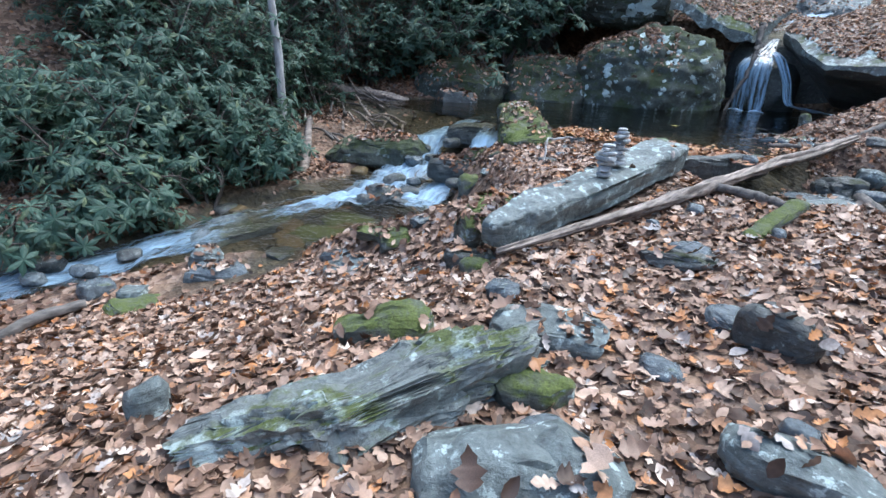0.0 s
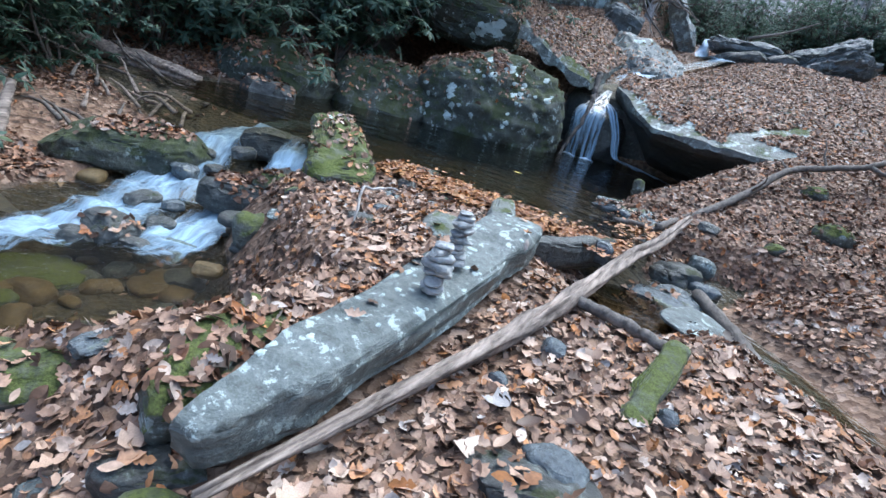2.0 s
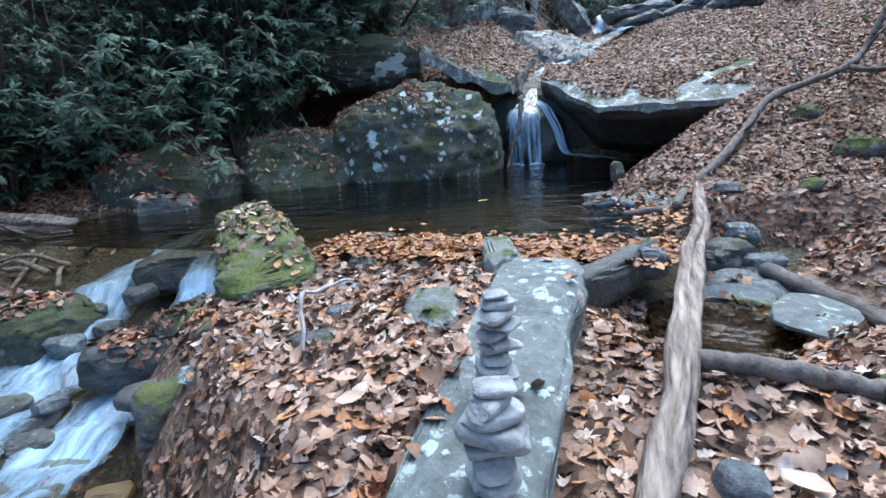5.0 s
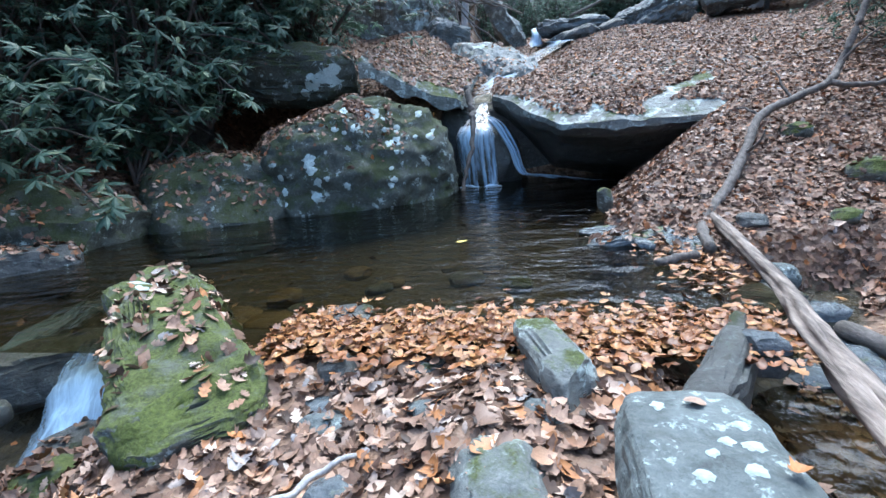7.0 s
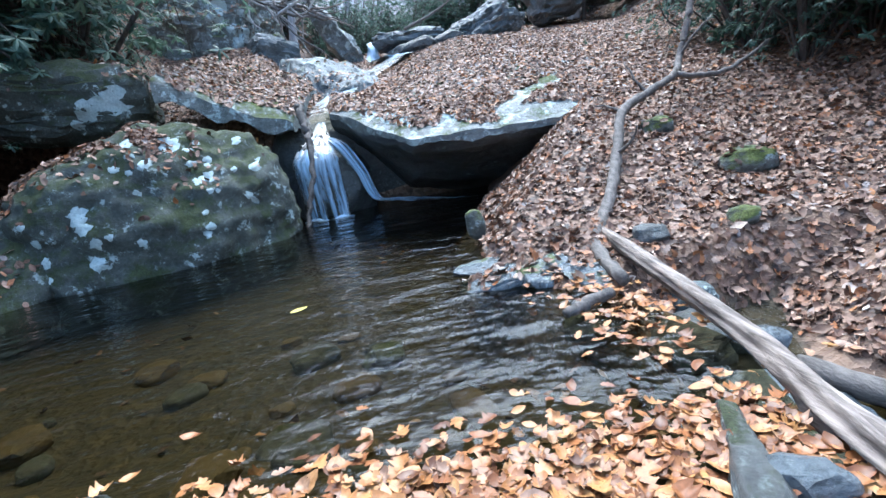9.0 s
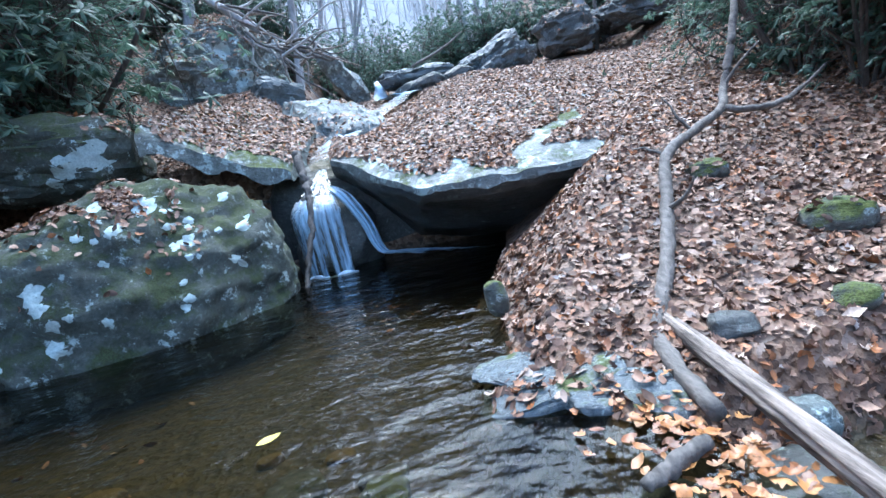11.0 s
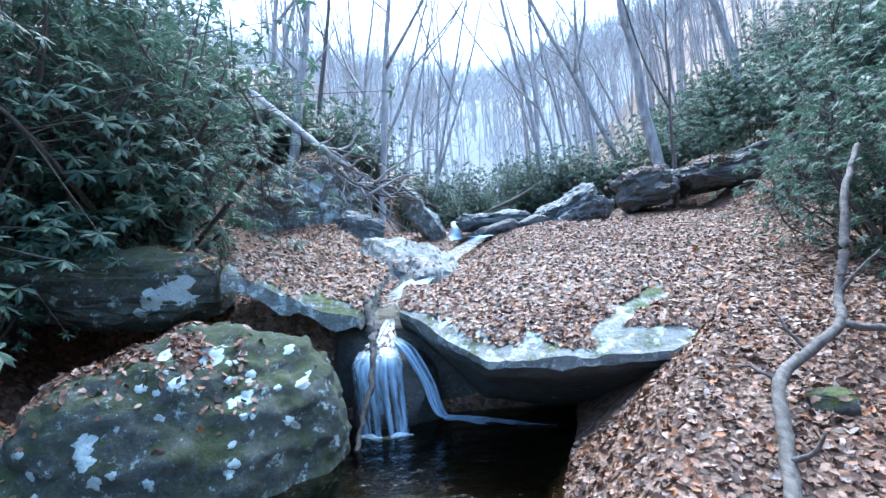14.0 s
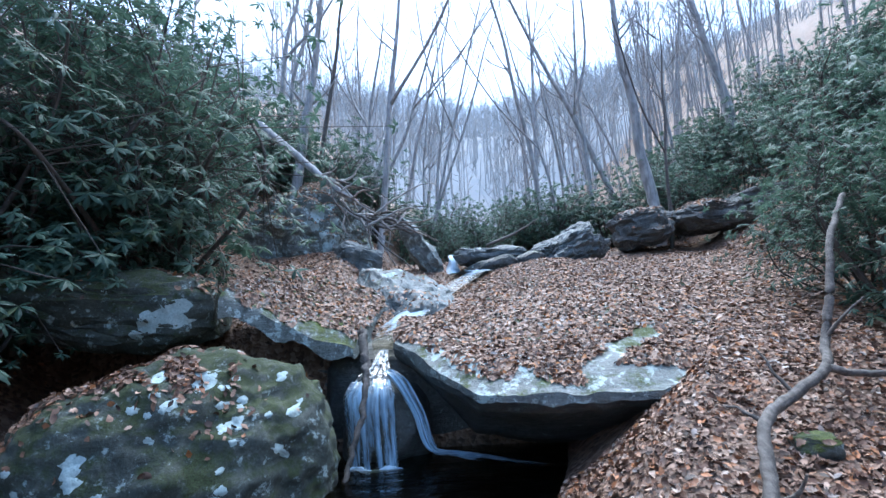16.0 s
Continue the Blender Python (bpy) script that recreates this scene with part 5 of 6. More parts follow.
def wet(x, y, z):
    """Whether the place lies under water."""
    if 6.9 < y < 16.2 and x < float(shore_e(y)) + 0.3 and z < 0.005:
        return True
    if y < 9 and z < float(stream_z(y)) + 0.03 and abs(x - float(stream_x(y))) < 2.4:
        return True
    if 5.0 < y < 9.0 and (abs(x - float(channel_x(y))) < 0.4 or z < -0.49):
        return True
    return False


def scatter(n, box, seed, keep=1.0, skip=None, wet_share=0.03):
    rng = random.Random(seed)
    out = []
    for _ in range(n):
        x, y = rng.uniform(box[0], box[2]), rng.uniform(box[1], box[3])
        if skip and skip(x, y, rng):
            continue
        hit = drop(x, y)
        if not hit or rng.random() > hit[2] * keep or hit[1].z < 0.35:
            continue
        if wet(x, y, hit[0].z) and rng.random() > wet_share:
            continue
        if hit[2] == 0.985:
            # the lip and a strip of the slab stay bare
            d = y - float(lip_y(x)) - 0.25 * noise.noise(Vector((x * 2, y * 2, 1)))
            off = abs((x - 0.1) * -0.66 + (y - 13.75) * 0.75) if 0.0 < x < 1.5 else 9
            if d < float(np.interp(x, [-2.4, -2.0, -0.5, 0.1, 0.4, 1.2, 1.6], [0.1, 0.34, 0.32, 0.16, 0.4, 0.42, 0.04])) or off < 0.16 + 0.15 * noise.noise(Vector((x * 3, y * 3, 7))):
                continue
        if hit[2] == 0.97 and y - 15.5 - 0.3125 * (x + 3.42) < 0.2 + 0.25 * noise.noise(Vector((x * 3, y * 3, 2))):
            continue
        g = noise.noise(Vector((x * 0.9, y * 0.9, 3.3)))
        if hit[2] < 0.95 and g < -0.25 * hit[2]:
            continue
        out.append((hit[0], hit[1]))
    return out


near_leaves = scatter(NEAR_LEAVES, (-5, -0.8, 3.2, 8), 21)
leaf_cloud("leaf_litter", near_leaves, (0, 1, 2, 1), LEAF, "thick layer of fallen brown oak and maple leaves", 31, (0.06, 0.125))
bank_leaves = scatter(BANK_LEAVES, (-1.4, 8, 6.4, 15), 22)
leaf_cloud("leaf_litter", bank_leaves, (0, 1, 2), LEAF_BANK, "thick layer of fallen brown leaves on the bank", 32, (0.06, 0.115))
slab_leaves = scatter(SLAB_LEAVES, (-7, 13.2, 9, 25.5), 23) + scatter(26000, (-2.6, 13, 5, 22.5), 30) + scatter(7000, (-5.8, 14.7, -2.6, 19.5), 33)
leaf_cloud("leaf_litter", slab_leaves, (0, 3, 3), LEAF, "brown leaves strewn over the rock slab", 33, (0.08, 0.14), 0.35)
far_leaves = scatter(16000, (-12, 24, 18, 40), 25) + scatter(12000, (6.4, 9, 18, 25), 26)
leaf_cloud("leaf_litter", far_leaves, (3,), LEAF, "fallen leaves on the upper slopes", 36, (0.12, 0.2), 0.4)
west_leaves = scatter(15000, (-11, 2, -6.2, 9.6), 39) + scatter(WEST_LEAVES, (-13, -1, -4, 15), 24) + scatter(12000, (-13, 14.5, -5.2, 25), 27)
leaf_cloud("leaf_litter", west_leaves, (0, 1, 3), LEAF_BANK, "fallen leaves on the shaded far bank", 34, (0.08, 0.14))


def beyond(x, y, rng):
    # thins out with distance, and leaves the thick litter alone
    if (-5 < x < 3.2 and -0.8 < y < 8) or (-13 < x < -4 and -1 < y < 15):
        return True
    away = max(0.0, -y - 1, x - 4, -x - 12) / 9
    return rng.random() < away + 0.35 * noise.noise(Vector((x * 0.5, y * 0.5, 8)))


outer_leaves = scatter(52000, (-8, -5, 9, 9), 28, skip=beyond) + scatter(12000, (-18, -12, 16, 10), 29, skip=beyond)
leaf_cloud("leaf_litter", outer_leaves, (3,), LEAF, "fallen brown leaves along the path and slope", 38, (0.08, 0.14))
pile = []
rp = random.Random(15)
for _ in range(1800):
    x, y = rp.gauss(-5.35, 0.42), rp.gauss(12.95, 0.26)
    hit = drop(x, y)
    if hit and hit[0].z > 0.7 and hit[1].z > 0.25 and noise.noise(Vector((x * 2.2, y * 2.2, 5))) > -0.12:
        pile.append((hit[0], hit[1]))
for _ in range(520):
    y = rp.uniform(2.85, 5.2)
    x = -1.76 - 0.1 * rp.random() ** 2 * 3 + rp.gauss(0, 0.045) + 0.05 * math.sin(3 * y)
    hit = drop(x, y)
    if hit:
        pile.append((hit[0], hit[1]))
for _ in range(320):
    hit = drop(rp.gauss(-4.93, 0.2), rp.gauss(5.95, 0.14))
    if hit and hit[0].z > -0.7 and hit[1].z > 0.3:
        pile.append((hit[0], hit[1]))
for _ in range(1500):
    x, y = rp.gauss(-7.3, 0.7), rp.gauss(12.6, 0.6)
    hit = drop(x, y)
    if hit and hit[0].z > 0.3 and hit[1].z > 0.3:
        pile.append((hit[0], hit[1]))
leaf_cloud("leaf_pile", pile, (0, 1, 3), LEAF_BANK, "brown leaves caught on top of the creek boulders", 37, (0.08, 0.13), 0.5)
rngs = random.Random(5)
gold = []
for _ in range(2100):
    x, y = rngs.uniform(-3.7, -0.6), rngs.gauss(7.05, 0.2)
    hit = drop(x, y)
    if hit and hit[0].z < 0.08:
        gold.append((Vector((x, y, max(hit[0].z, 0.004))), Vector((0, 0, 1))))
for _ in range(190):
    x, y = rngs.gauss(-0.6, 0.2), rngs.gauss(8.5, 0.4)
    hit = drop(x, y)
    if hit and hit[0].z < 0.1:
        gold.append((Vector((x, y, max(hit[0].z, 0.004))), Vector((0, 0, 1))))
leaf_cloud("wet_leaves", gold, (1, 2, 0), LEAF_GOLD, "wet golden-brown leaves floating at the pool's edge", 35, (0.06, 0.11), 0.16)

# ---------------------------------------------------------------- shrubs and trees


def rhododendron_meshes(seed, radius, height, rosettes, low=-0.6, size=(0.14, 0.24)):
    rng = random.Random(seed)
    sv, sf, V, F, base = [], [], [], [], 0
    leaf = np.array([(0, 0, 0), (-0.12, 0.3, -0.02), (0, 0.3, 0.02), (0.12, 0.3, -0.02), (-0.17, 0.62, -0.05), (0, 0.64, 0.0), (0.17, 0.62, -0.05), (0, 1, -0.12)])
    lf = [(0, 2, 1), (0, 3, 2), (1, 2, 5, 4), (2, 3, 6, 5), (4, 5, 7), (5, 6, 7)]
    ends = []
    for i in range(9):
        a = rng.uniform(0, 6.283)
        r = radius * rng.uniform(0.3, 0.9)
        end = Vector((math.cos(a) * r, math.sin(a) * r, height * rng.uniform(0.55, 0.95)))
        midp = end * 0.5 + Vector((rng.uniform(-.35, .35), rng.uniform(-.35, .35), rng.uniform(-0.1, 0.25))) * radius
        tube(sv, sf, smooth_path([(0, 0, -0.3), midp, end], 5), np.linspace(0.035, 0.01, 11), 6, i, 0.2)
        ends.append((midp, end))
    for i in range(rosettes):
        midp, end = rng.choice(ends)
        k = rng.uniform(low, 1)
        c = (midp.lerp(end, k) if k > 0 else midp * (1 + k * 0.9)) + Vector((rng.gauss(0, 0.33), rng.gauss(0, 0.33), rng.gauss(0, 0.25))) * radius
        c.z = max(c.z, 0.05)
        if i % 3 == 0:
            tube(sv, sf, [midp.lerp(end, max(0, k) * 0.8), c], [0.008, 0.004], 4, i, 0, False)
        axis = Vector((c.x * 0.5 / radius + rng.uniform(-.4, .4), c.y * 0.5 / radius + rng.uniform(-.4, .4), 1)).normalized()
        m = np.array(axis.to_track_quat("Z", "Y").to_matrix())
        cnt = rng.randint(7, 10)
        turn = rng.random()
        for j in range(cnt):
            a = 6.283 * (j + turn) / cnt
            el = rng.uniform(-0.75, 0.35)
            s = rng.uniform(*size)
            rot = np.array((Matrix.Rotation(a, 3, "Z") @ Matrix.Rotation(el, 3, "X")))
            V.append((leaf * s) @ (m @ rot).T + np.array(c))
            F.extend(tuple(k + base for k in q) for q in lf)
            base += 8
    return (mesh_of("stem", sv, sf, STEM), mesh_of("foliage", np.concatenate(V), F, RHODO, False))


BUSHES = []
for i, (r, h, n) in enumerate([(0.9, 1.3, 120), (1.2, 1.9, 180), (0.7, 1.0, 80), (1.6, 2.8, 420), (2.1, 4.6, 560), (2.0, 2.6, 300), (1.1, 1.2, 80), (2.3, 5.8, 560), (1.9, 4.4, 420)]):
    sm, fm = rhododendron_meshes(50 + i, r, h, n, 0.2 if i == 8 else -0.6, (0.1, 0.165) if i in (3, 4, 5, 7, 8) else (0.14, 0.22))
    BUSHES.append((sm, fm))


def bush(kind, x, y, z=None, turn=0.0, scale=1.0, lean=(0, 0), label="dark green rhododendron with drooping leathery leaves"):
    if z is None:
        z = drop(x, y)[0].z - 0.05
    root = tagged(new("rhododendron", None), label, "shrub", "rhododendron thicket")
    root.matrix_basis = pose(x, y, z, lean[0], lean[1], turn) @ Matrix.Scale(scale, 4)
    tagged(part("stem", BUSHES[kind][0], root), kind="stuff")
    tagged(part("foliage", BUSHES[kind][1], root, "glossy dark green leaf whorls"), kind="stuff")
    return root


rb = random.Random(77)
for x, y, z, k in [(-7.6, 1.6, -1.3, 1), (-7.9, 2.6, -1.1, 1), (-8.2, 3.4, -0.9, 1), (-8.9, 2.2, -0.9, 1), (-8.3, 0.9, -1.3, 1), (-9.2, 0.4, -1.2, 1), (-10.2, -0.6, -1.2, 3), (-9.0, 3.0, -0.8, 3)]:
    bush(k, x - 0.55, y + 0.1, None, rb.uniform(0, 360), rb.uniform(0.8, 1.0), (rb.uniform(-8, 8), rb.uniform(10, 25)))
for x, y, k in [(-7.1, 0.5, 2), (-7.15, 1.5, 0), (-7.0, 2.5, 2), (-7.2, 3.4, 0), (-7.4, 4.1, 2)]:
    bush(k, x, y, None, rb.uniform(0, 360), rb.uniform(0.8, 1.0), (rb.uniform(-8, 8), rb.uniform(15, 28)))
# west bank, over and behind the boulders
for x, y, k in [(-9.6, 5.2, 1), (-9.2, 3.8, 0), (-9.9, 6.4, 1), (-10.4, 4.4, 3), (-9.8, 2.4, 1), (-9.4, 1.6, 0), (-11.6, 6.6, 3), (-12.0, 3.0, 3), (-11.0, 0.8, 1), (-13.2, 8.4, 3), (-13.4, 5, 3),
                (-9.2, 11.9, 1), (-8.6, 14.6, 1), (-10.2, 11.6, 1), (-10.4, 13.4, 3), (-9.4, 15.4, 3), (-12.0, 12.2, 3), (-11.8, 15, 3), (-12.8, 10.2, 3)]:
    bush(k, x, y, None, rb.uniform(0, 360), rb.uniform(0.9, 1.25), (rb.uniform(-8, 8), rb.uniform(8, 25)))
for i in range(24):
    y = rb.uniform(15.5, 34)
    x = -rb.uniform(7.4 + max(0, y - 22) * 0.25, 17)
    bush(rb.choice((5, 5, 1, 6)) if y < 24 else rb.choice((1, 3)), x, y, None, rb.uniform(0, 360), rb.uniform(1.1, 1.9), (rb.uniform(-8, 8), rb.uniform(5, 22)))
for i in range(22):
    bush(3, -rb.uniform(12.5, 20), rb.uniform(-3, 15), None, rb.uniform(0, 360), rb.uniform(1.2, 1.9), (rb.uniform(-8, 8), rb.uniform(5, 22)))
# tall evergreen thicket shading the west bank
for x, y in [(-11.6, 8.9), (-11.4, 11.4), (-12.8, 6.6), (-13.6, 9.6), (-10.6, 13.2), (-13.4, 12.4), (-14.6, 7.4), (-12.2, 4.4), (-11.8, 15.0), (-14.4, 3.4), (-15.6, 11)]:
    bush(4, x, y, None, rb.uniform(0, 360), rb.uniform(0.85, 1.15), (rb.uniform(-6, 6), rb.uniform(4, 16)))
# low sprays over the pool boulders
for x, y, z, k in [(-7.6, 15.2, 2.9, 0), (-8.4, 13.6, 1.9, 2), (-9.3, 10.0, 0.8, 6), (-8.5, 11.7, 1.0, 6)]:
    bush(k, x, y, z, rb.uniform(0, 360), rb.uniform(0.9, 1.2), (rb.uniform(-8, 8), rb.uniform(15, 35)))
# tall shrubs close to the fall
for x, y, z, k, sc in [(-8.1, 15.0, 2.7, 6, 1.2), (-8.8, 13.2, 1.9, 5, 1.1), (-7.4, 17.0, 3.0, 6, 1.3), (-9.2, 16.4, 3.2, 5, 1.3), (-8.6, 18.4, 3.6, 5, 1.2), (-9.9, 19.8, 4.4, 5, 1.4),
                       (6.2, 14.7, 2.5, 5, 1.0), (7.0, 13.2, 2.6, 5, 1.1), (6.8, 16.8, 3.0, 5, 0.9), (6.0, 12.4, 1.9, 6, 1.1), (8.4, 17, 4, 3, 1.0)]:
    bush(k, x, y, z, rb.uniform(0, 360), sc, (rb.uniform(-8, 8), rb.uniform(5, 18) * (1 if x < 0 else -1)))
# overhanging the driftwood on the far bank, and the leafy bank opposite
for x, y, k, sc in [(-10.6, 8.6, 1, 1.1), (-10.3, 9.8, 1, 1.0), (-11.0, 7.6, 5, 0.9), (5.4, 12.6, 5, 0.8), (5.0, 14.2, 6, 1.2), (5.9, 11.2, 5, 0.9), (4.9, 10.2, 6, 1.1), (6.6, 13.8, 1, 1.1), (5.6, 15.8, 5, 0.8), (5.7, 14.7, 3, 0.7), (5.7, 13.0, 3, 0.65), (6.2, 10.0, 1, 1.1)]:
    bush(k, x, y, None, rb.uniform(0, 360), sc, (rb.uniform(-8, 8), math.copysign(rb.uniform(15, 30), -x)))
# tall thicket on the slope beside the ledge
for x, y, z, sc in [(-8.9, 14.9, 2.4, 1.35), (-10.2, 17.2, 3.4, 1.4), (-9.4, 18.8, 3.8, 1.1), (-9.4, 13.4, 2.0, 1.35)]:
    bush(7, x, y, z, rb.uniform(0, 360), sc, (rb.uniform(-6, 6), rb.uniform(2, 10)))
for x, y, z, sc in [(-7.9, 16.7, 3.0, 1.3), (-9.8, 20.6, 4.2, 1.3)]:
    bush(7, x, y, z, rb.uniform(0, 360), sc, (0, rb.uniform(0, 6)))
# evergreen mounds on the slope behind the crag, and high shrubs leaning over the east bank
for x, y, sc in [(-6.2, 28.2, 1.5), (-7.4, 29.4, 1.6), (-5.2, 29.8, 1.3), (3.4, 29.6, 1.2), (6.6, 29.2, 1.3), (8.0, 27.4, 1.1), (-2.6, 31.0, 1.0), (-0.6, 33.5, 1.1), (1.2, 31.5, 0.9), (2.6, 34, 1.3), (-1.6, 28.6, 0.6), (0.4, 27.6, 0.5), (4.6, 33, 1.3), (-3.8, 34, 1.3)]:
    bush(3, x, y, None, rb.uniform(0, 360), sc)
# the last four, mostly out of view, are added to shade the bank
for x, y, sc in [(4.7, 12.9, 0.9), (5.2, 14.6, 0.95), (4.7, 11.0, 0.95), (5.4, 9.6, 1.1), (6.6, 8.2, 1.2), (6.8, 12.2, 1.3), (7.2, 10.0, 1.3)]:
    bush(8, x, y, None, rb.uniform(0, 360), sc, (rb.uniform(-4, 4), -rb.uniform(6, 12)))


def reaching_bush(root, tips, seed, label):
    """A rhododendron whose long bare limbs reach out to single whorls of leaves."""
    rng = random.Random(seed)
    sv, sf, V, F, base = [], [], [], [], 0
    o = Vector(root)
    leaf = np.array([(0, 0, 0), (-0.12, 0.3, -0.02), (0, 0.3, 0.02), (0.12, 0.3, -0.02), (-0.16, 0.62, -0.05), (0, 0.64, 0.0), (0.16, 0.62, -0.05), (0, 1, -0.12)])
    lf = [(0, 2, 1), (0, 3, 2), (1, 2, 5, 4), (2, 3, 6, 5), (4, 5, 7), (5, 6, 7)]
    for tip in tips:
        e = Vector(tip) - o
        bow = e * 0.5 + Vector((rng.uniform(-.2, .2), rng.uniform(-.2, .2), 0.25 * e.length))
        line = smooth_path([(0, 0, -0.3), bow, e], 7)
        tube(sv, sf, line, np.linspace(0.028, 0.008, len(line)), 6, seed, 0.2)
        heads = [e] + [line[rng.randint(8, len(line) - 1)] + Vector((rng.gauss(0, 0.22), rng.gauss(0, 0.22), rng.gauss(0, 0.2))) for _ in range(5)]
        for c in heads:
            axis = Vector((rng.uniform(-.3, .6), rng.uniform(-.6, .1), 1)).normalized()
            m = np.array(axis.to_track_quat("Z", "Y").to_matrix())
            cnt = rng.randint(7, 10)
            for j in range(cnt):
                rot = np.array(Matrix.Rotation(6.283 * (j + rng.uniform(-.15, .15)) / cnt, 3, "Z") @ Matrix.Rotation(rng.uniform(-0.7, 0.25), 3, "X"))
                V.append((leaf * rng.uniform(0.18, 0.27)) @ (m @ rot).T + np.array(c))
                F.extend(tuple(k + base for k in q) for q in lf)
                base += 8
    ob = tagged(new("rhododendron", None), label, "shrub", "rhododendron thicket")
    ob.location = o
    tagged(part("stem", mesh_of("stem", sv, sf, STEM), ob), kind="stuff")
    tagged(part("foliage", mesh_of("foliage", np.concatenate(V), F, RHODO, False), ob, "glossy green leaf whorls at the limb ends"), kind="stuff")


reaching_bush((-9.7, 10.4, 0.7), [(-8.46, 9.3, 1.51), (-7.27, 9.3, 1.08), (-6.98, 9.3, 0.55), (-8.76, 9.3, 2.5), (-6.9, 9.8, 1.84), (-7.8, 9.5, 1.9), (-8.0, 9.0, 2.6), (-7.2, 9.9, 2.4), (-7.6, 10.2, 1.4)], 5, "dark green rhododendron reaching out over the outflow")
reaching_bush((-9.4, 13.2, 1.7), [(-6.6, 11.9, 2.1), (-7.3, 11.6, 1.75), (-7.0, 12.3, 2.6), (-7.9, 11.4, 2.3), (-6.4, 12.8, 2.9), (-7.4, 12.2, 3.2), (-6.9, 13.2, 3.4)], 6, "dark green rhododendron hanging over the pool boulders")
# brush at the head of the slab and up the east slope
for i in range(16):
    bush(rb.choice((0, 6, 1, 5)), rb.uniform(-5, 8), rb.uniform(27, 44), None, rb.uniform(0, 360), rb.uniform(0.8, 1.3))
for i in range(24):
    y = rb.uniform(17, 38)
    bush(rb.choice((1, 3)), rb.uniform(8.5, 18), y, None, rb.uniform(0, 360), rb.uniform(0.9, 1.4), (0, -12))
# east hillside
for x, y, k in [(9.4, 13.0, 3), (10.2, 16, 5), (9.4, 20.2, 5), (10.4, 21.5, 3), (11.6, 18.3, 3), (7.4, 20.6, 0), (12.5, 14, 3), (11, 24, 3), (5.6, 29, 1), (8.4, 28, 3), (4.0, 30, 1), (2.4, 33, 3), (10.5, 11, 3), (7.2, 11.8, 1), (13, 27, 3), (-1.5, 36, 1), (6, 34, 3), (9, 31, 3), (-3, 33, 1), (12, 31, 3), (14, 22, 3), (15, 17, 3)]:
    bush(k, x, y, None, rb.uniform(0, 360), rb.uniform(1.0, 1.5), (rb.uniform(-8, 8), rb.uniform(-22, 0)))


def tree_mesh(seed, height, radius, limbs=9, twigs=5):
    """A bare winter tree: tapered trunk, limbs and twigs; trunk and crown apart."""
    rng = random.Random(seed)
    v, f = [], []
    bend = Vector((rng.uniform(-1, 1), rng.uniform(-1, 1), 0)) * height * 0.05
    trunk = [Vector((0, 0, -0.4))] + [bend * (k / 6) ** 2 + Vector((rng.uniform(-.08, .08), rng.uniform(-.08, .08), height * k / 6)) for k in range(1, 7)]
    tp = smooth_path(trunk, 5)
    tr = [radius * (1 - 0.85 * i / (len(tp) - 1)) + (0.4 * radius if i == 0 else 0) for i in range(len(tp))]
    tube(v, f, tp, tr, 9, seed, 0.12)
    cv, cf = [], []
    for i in range(limbs):
        k = rng.uniform(0.35, 0.97)
        j = int(k * (len(tp) - 1))
        o = tp[j]
        a = rng.uniform(0, 6.283)
        ln = height * rng.uniform(0.14, 0.3) * (1.25 - k * 0.7)
        d = Vector((math.cos(a), math.sin(a), rng.uniform(0.7, 1.6))).normalized()
        p1 = o + d * ln * 0.5 + Vector((0, 0, 0.1 * ln))
        p2 = p1 + (d + Vector((0, 0, 0.5))).normalized() * ln * 0.5
        lp = smooth_path([o, p1, p2], 4)
        tube(cv, cf, lp, np.linspace(tr[j] * 0.5, 0.012, len(lp)), 5, i, 0.1, False)
        for q in range(twigs):
            s = lp[rng.randint(2, len(lp) - 1)]
            td = (d + Vector((rng.uniform(-1, 1), rng.uniform(-1, 1), rng.uniform(0, 1)))).normalized()
            e = s + td * ln * rng.uniform(0.25, 0.5)
            tube(cv, cf, [s, s.lerp(e, 0.5) + Vector((0, 0, 0.05)), e], [0.016, 0.011, 0.005], 3, q, 0, False)
    return mesh_of("trunk", v, f, BARK), mesh_of("crown", cv, cf, BARK)


TREESET = [tree_mesh(200 + i, h, r, l) for i, (h, r, l) in enumerate([(17, 0.12, 12), (20, 0.17, 13), (14, 0.075, 10), (22, 0.24, 13), (11, 0.045, 9)])]


def tree(kind, x, y, turn, lean=(0, 0), scale=1.0, label="bare grey deciduous tree on the valley slope"):
    z = float(ground_z(x, y)) - 0.1
    root = tagged(new("tree", None), label, "tree", "bare trees of the valley")
    root.matrix_basis = pose(x, y, z, lean[0], lean[1], turn) @ Matrix.Scale(scale, 4)
    part("trunk", TREESET[kind][0], root)
    part("crown", TREESET[kind][1], root, "leafless limbs and twigs")


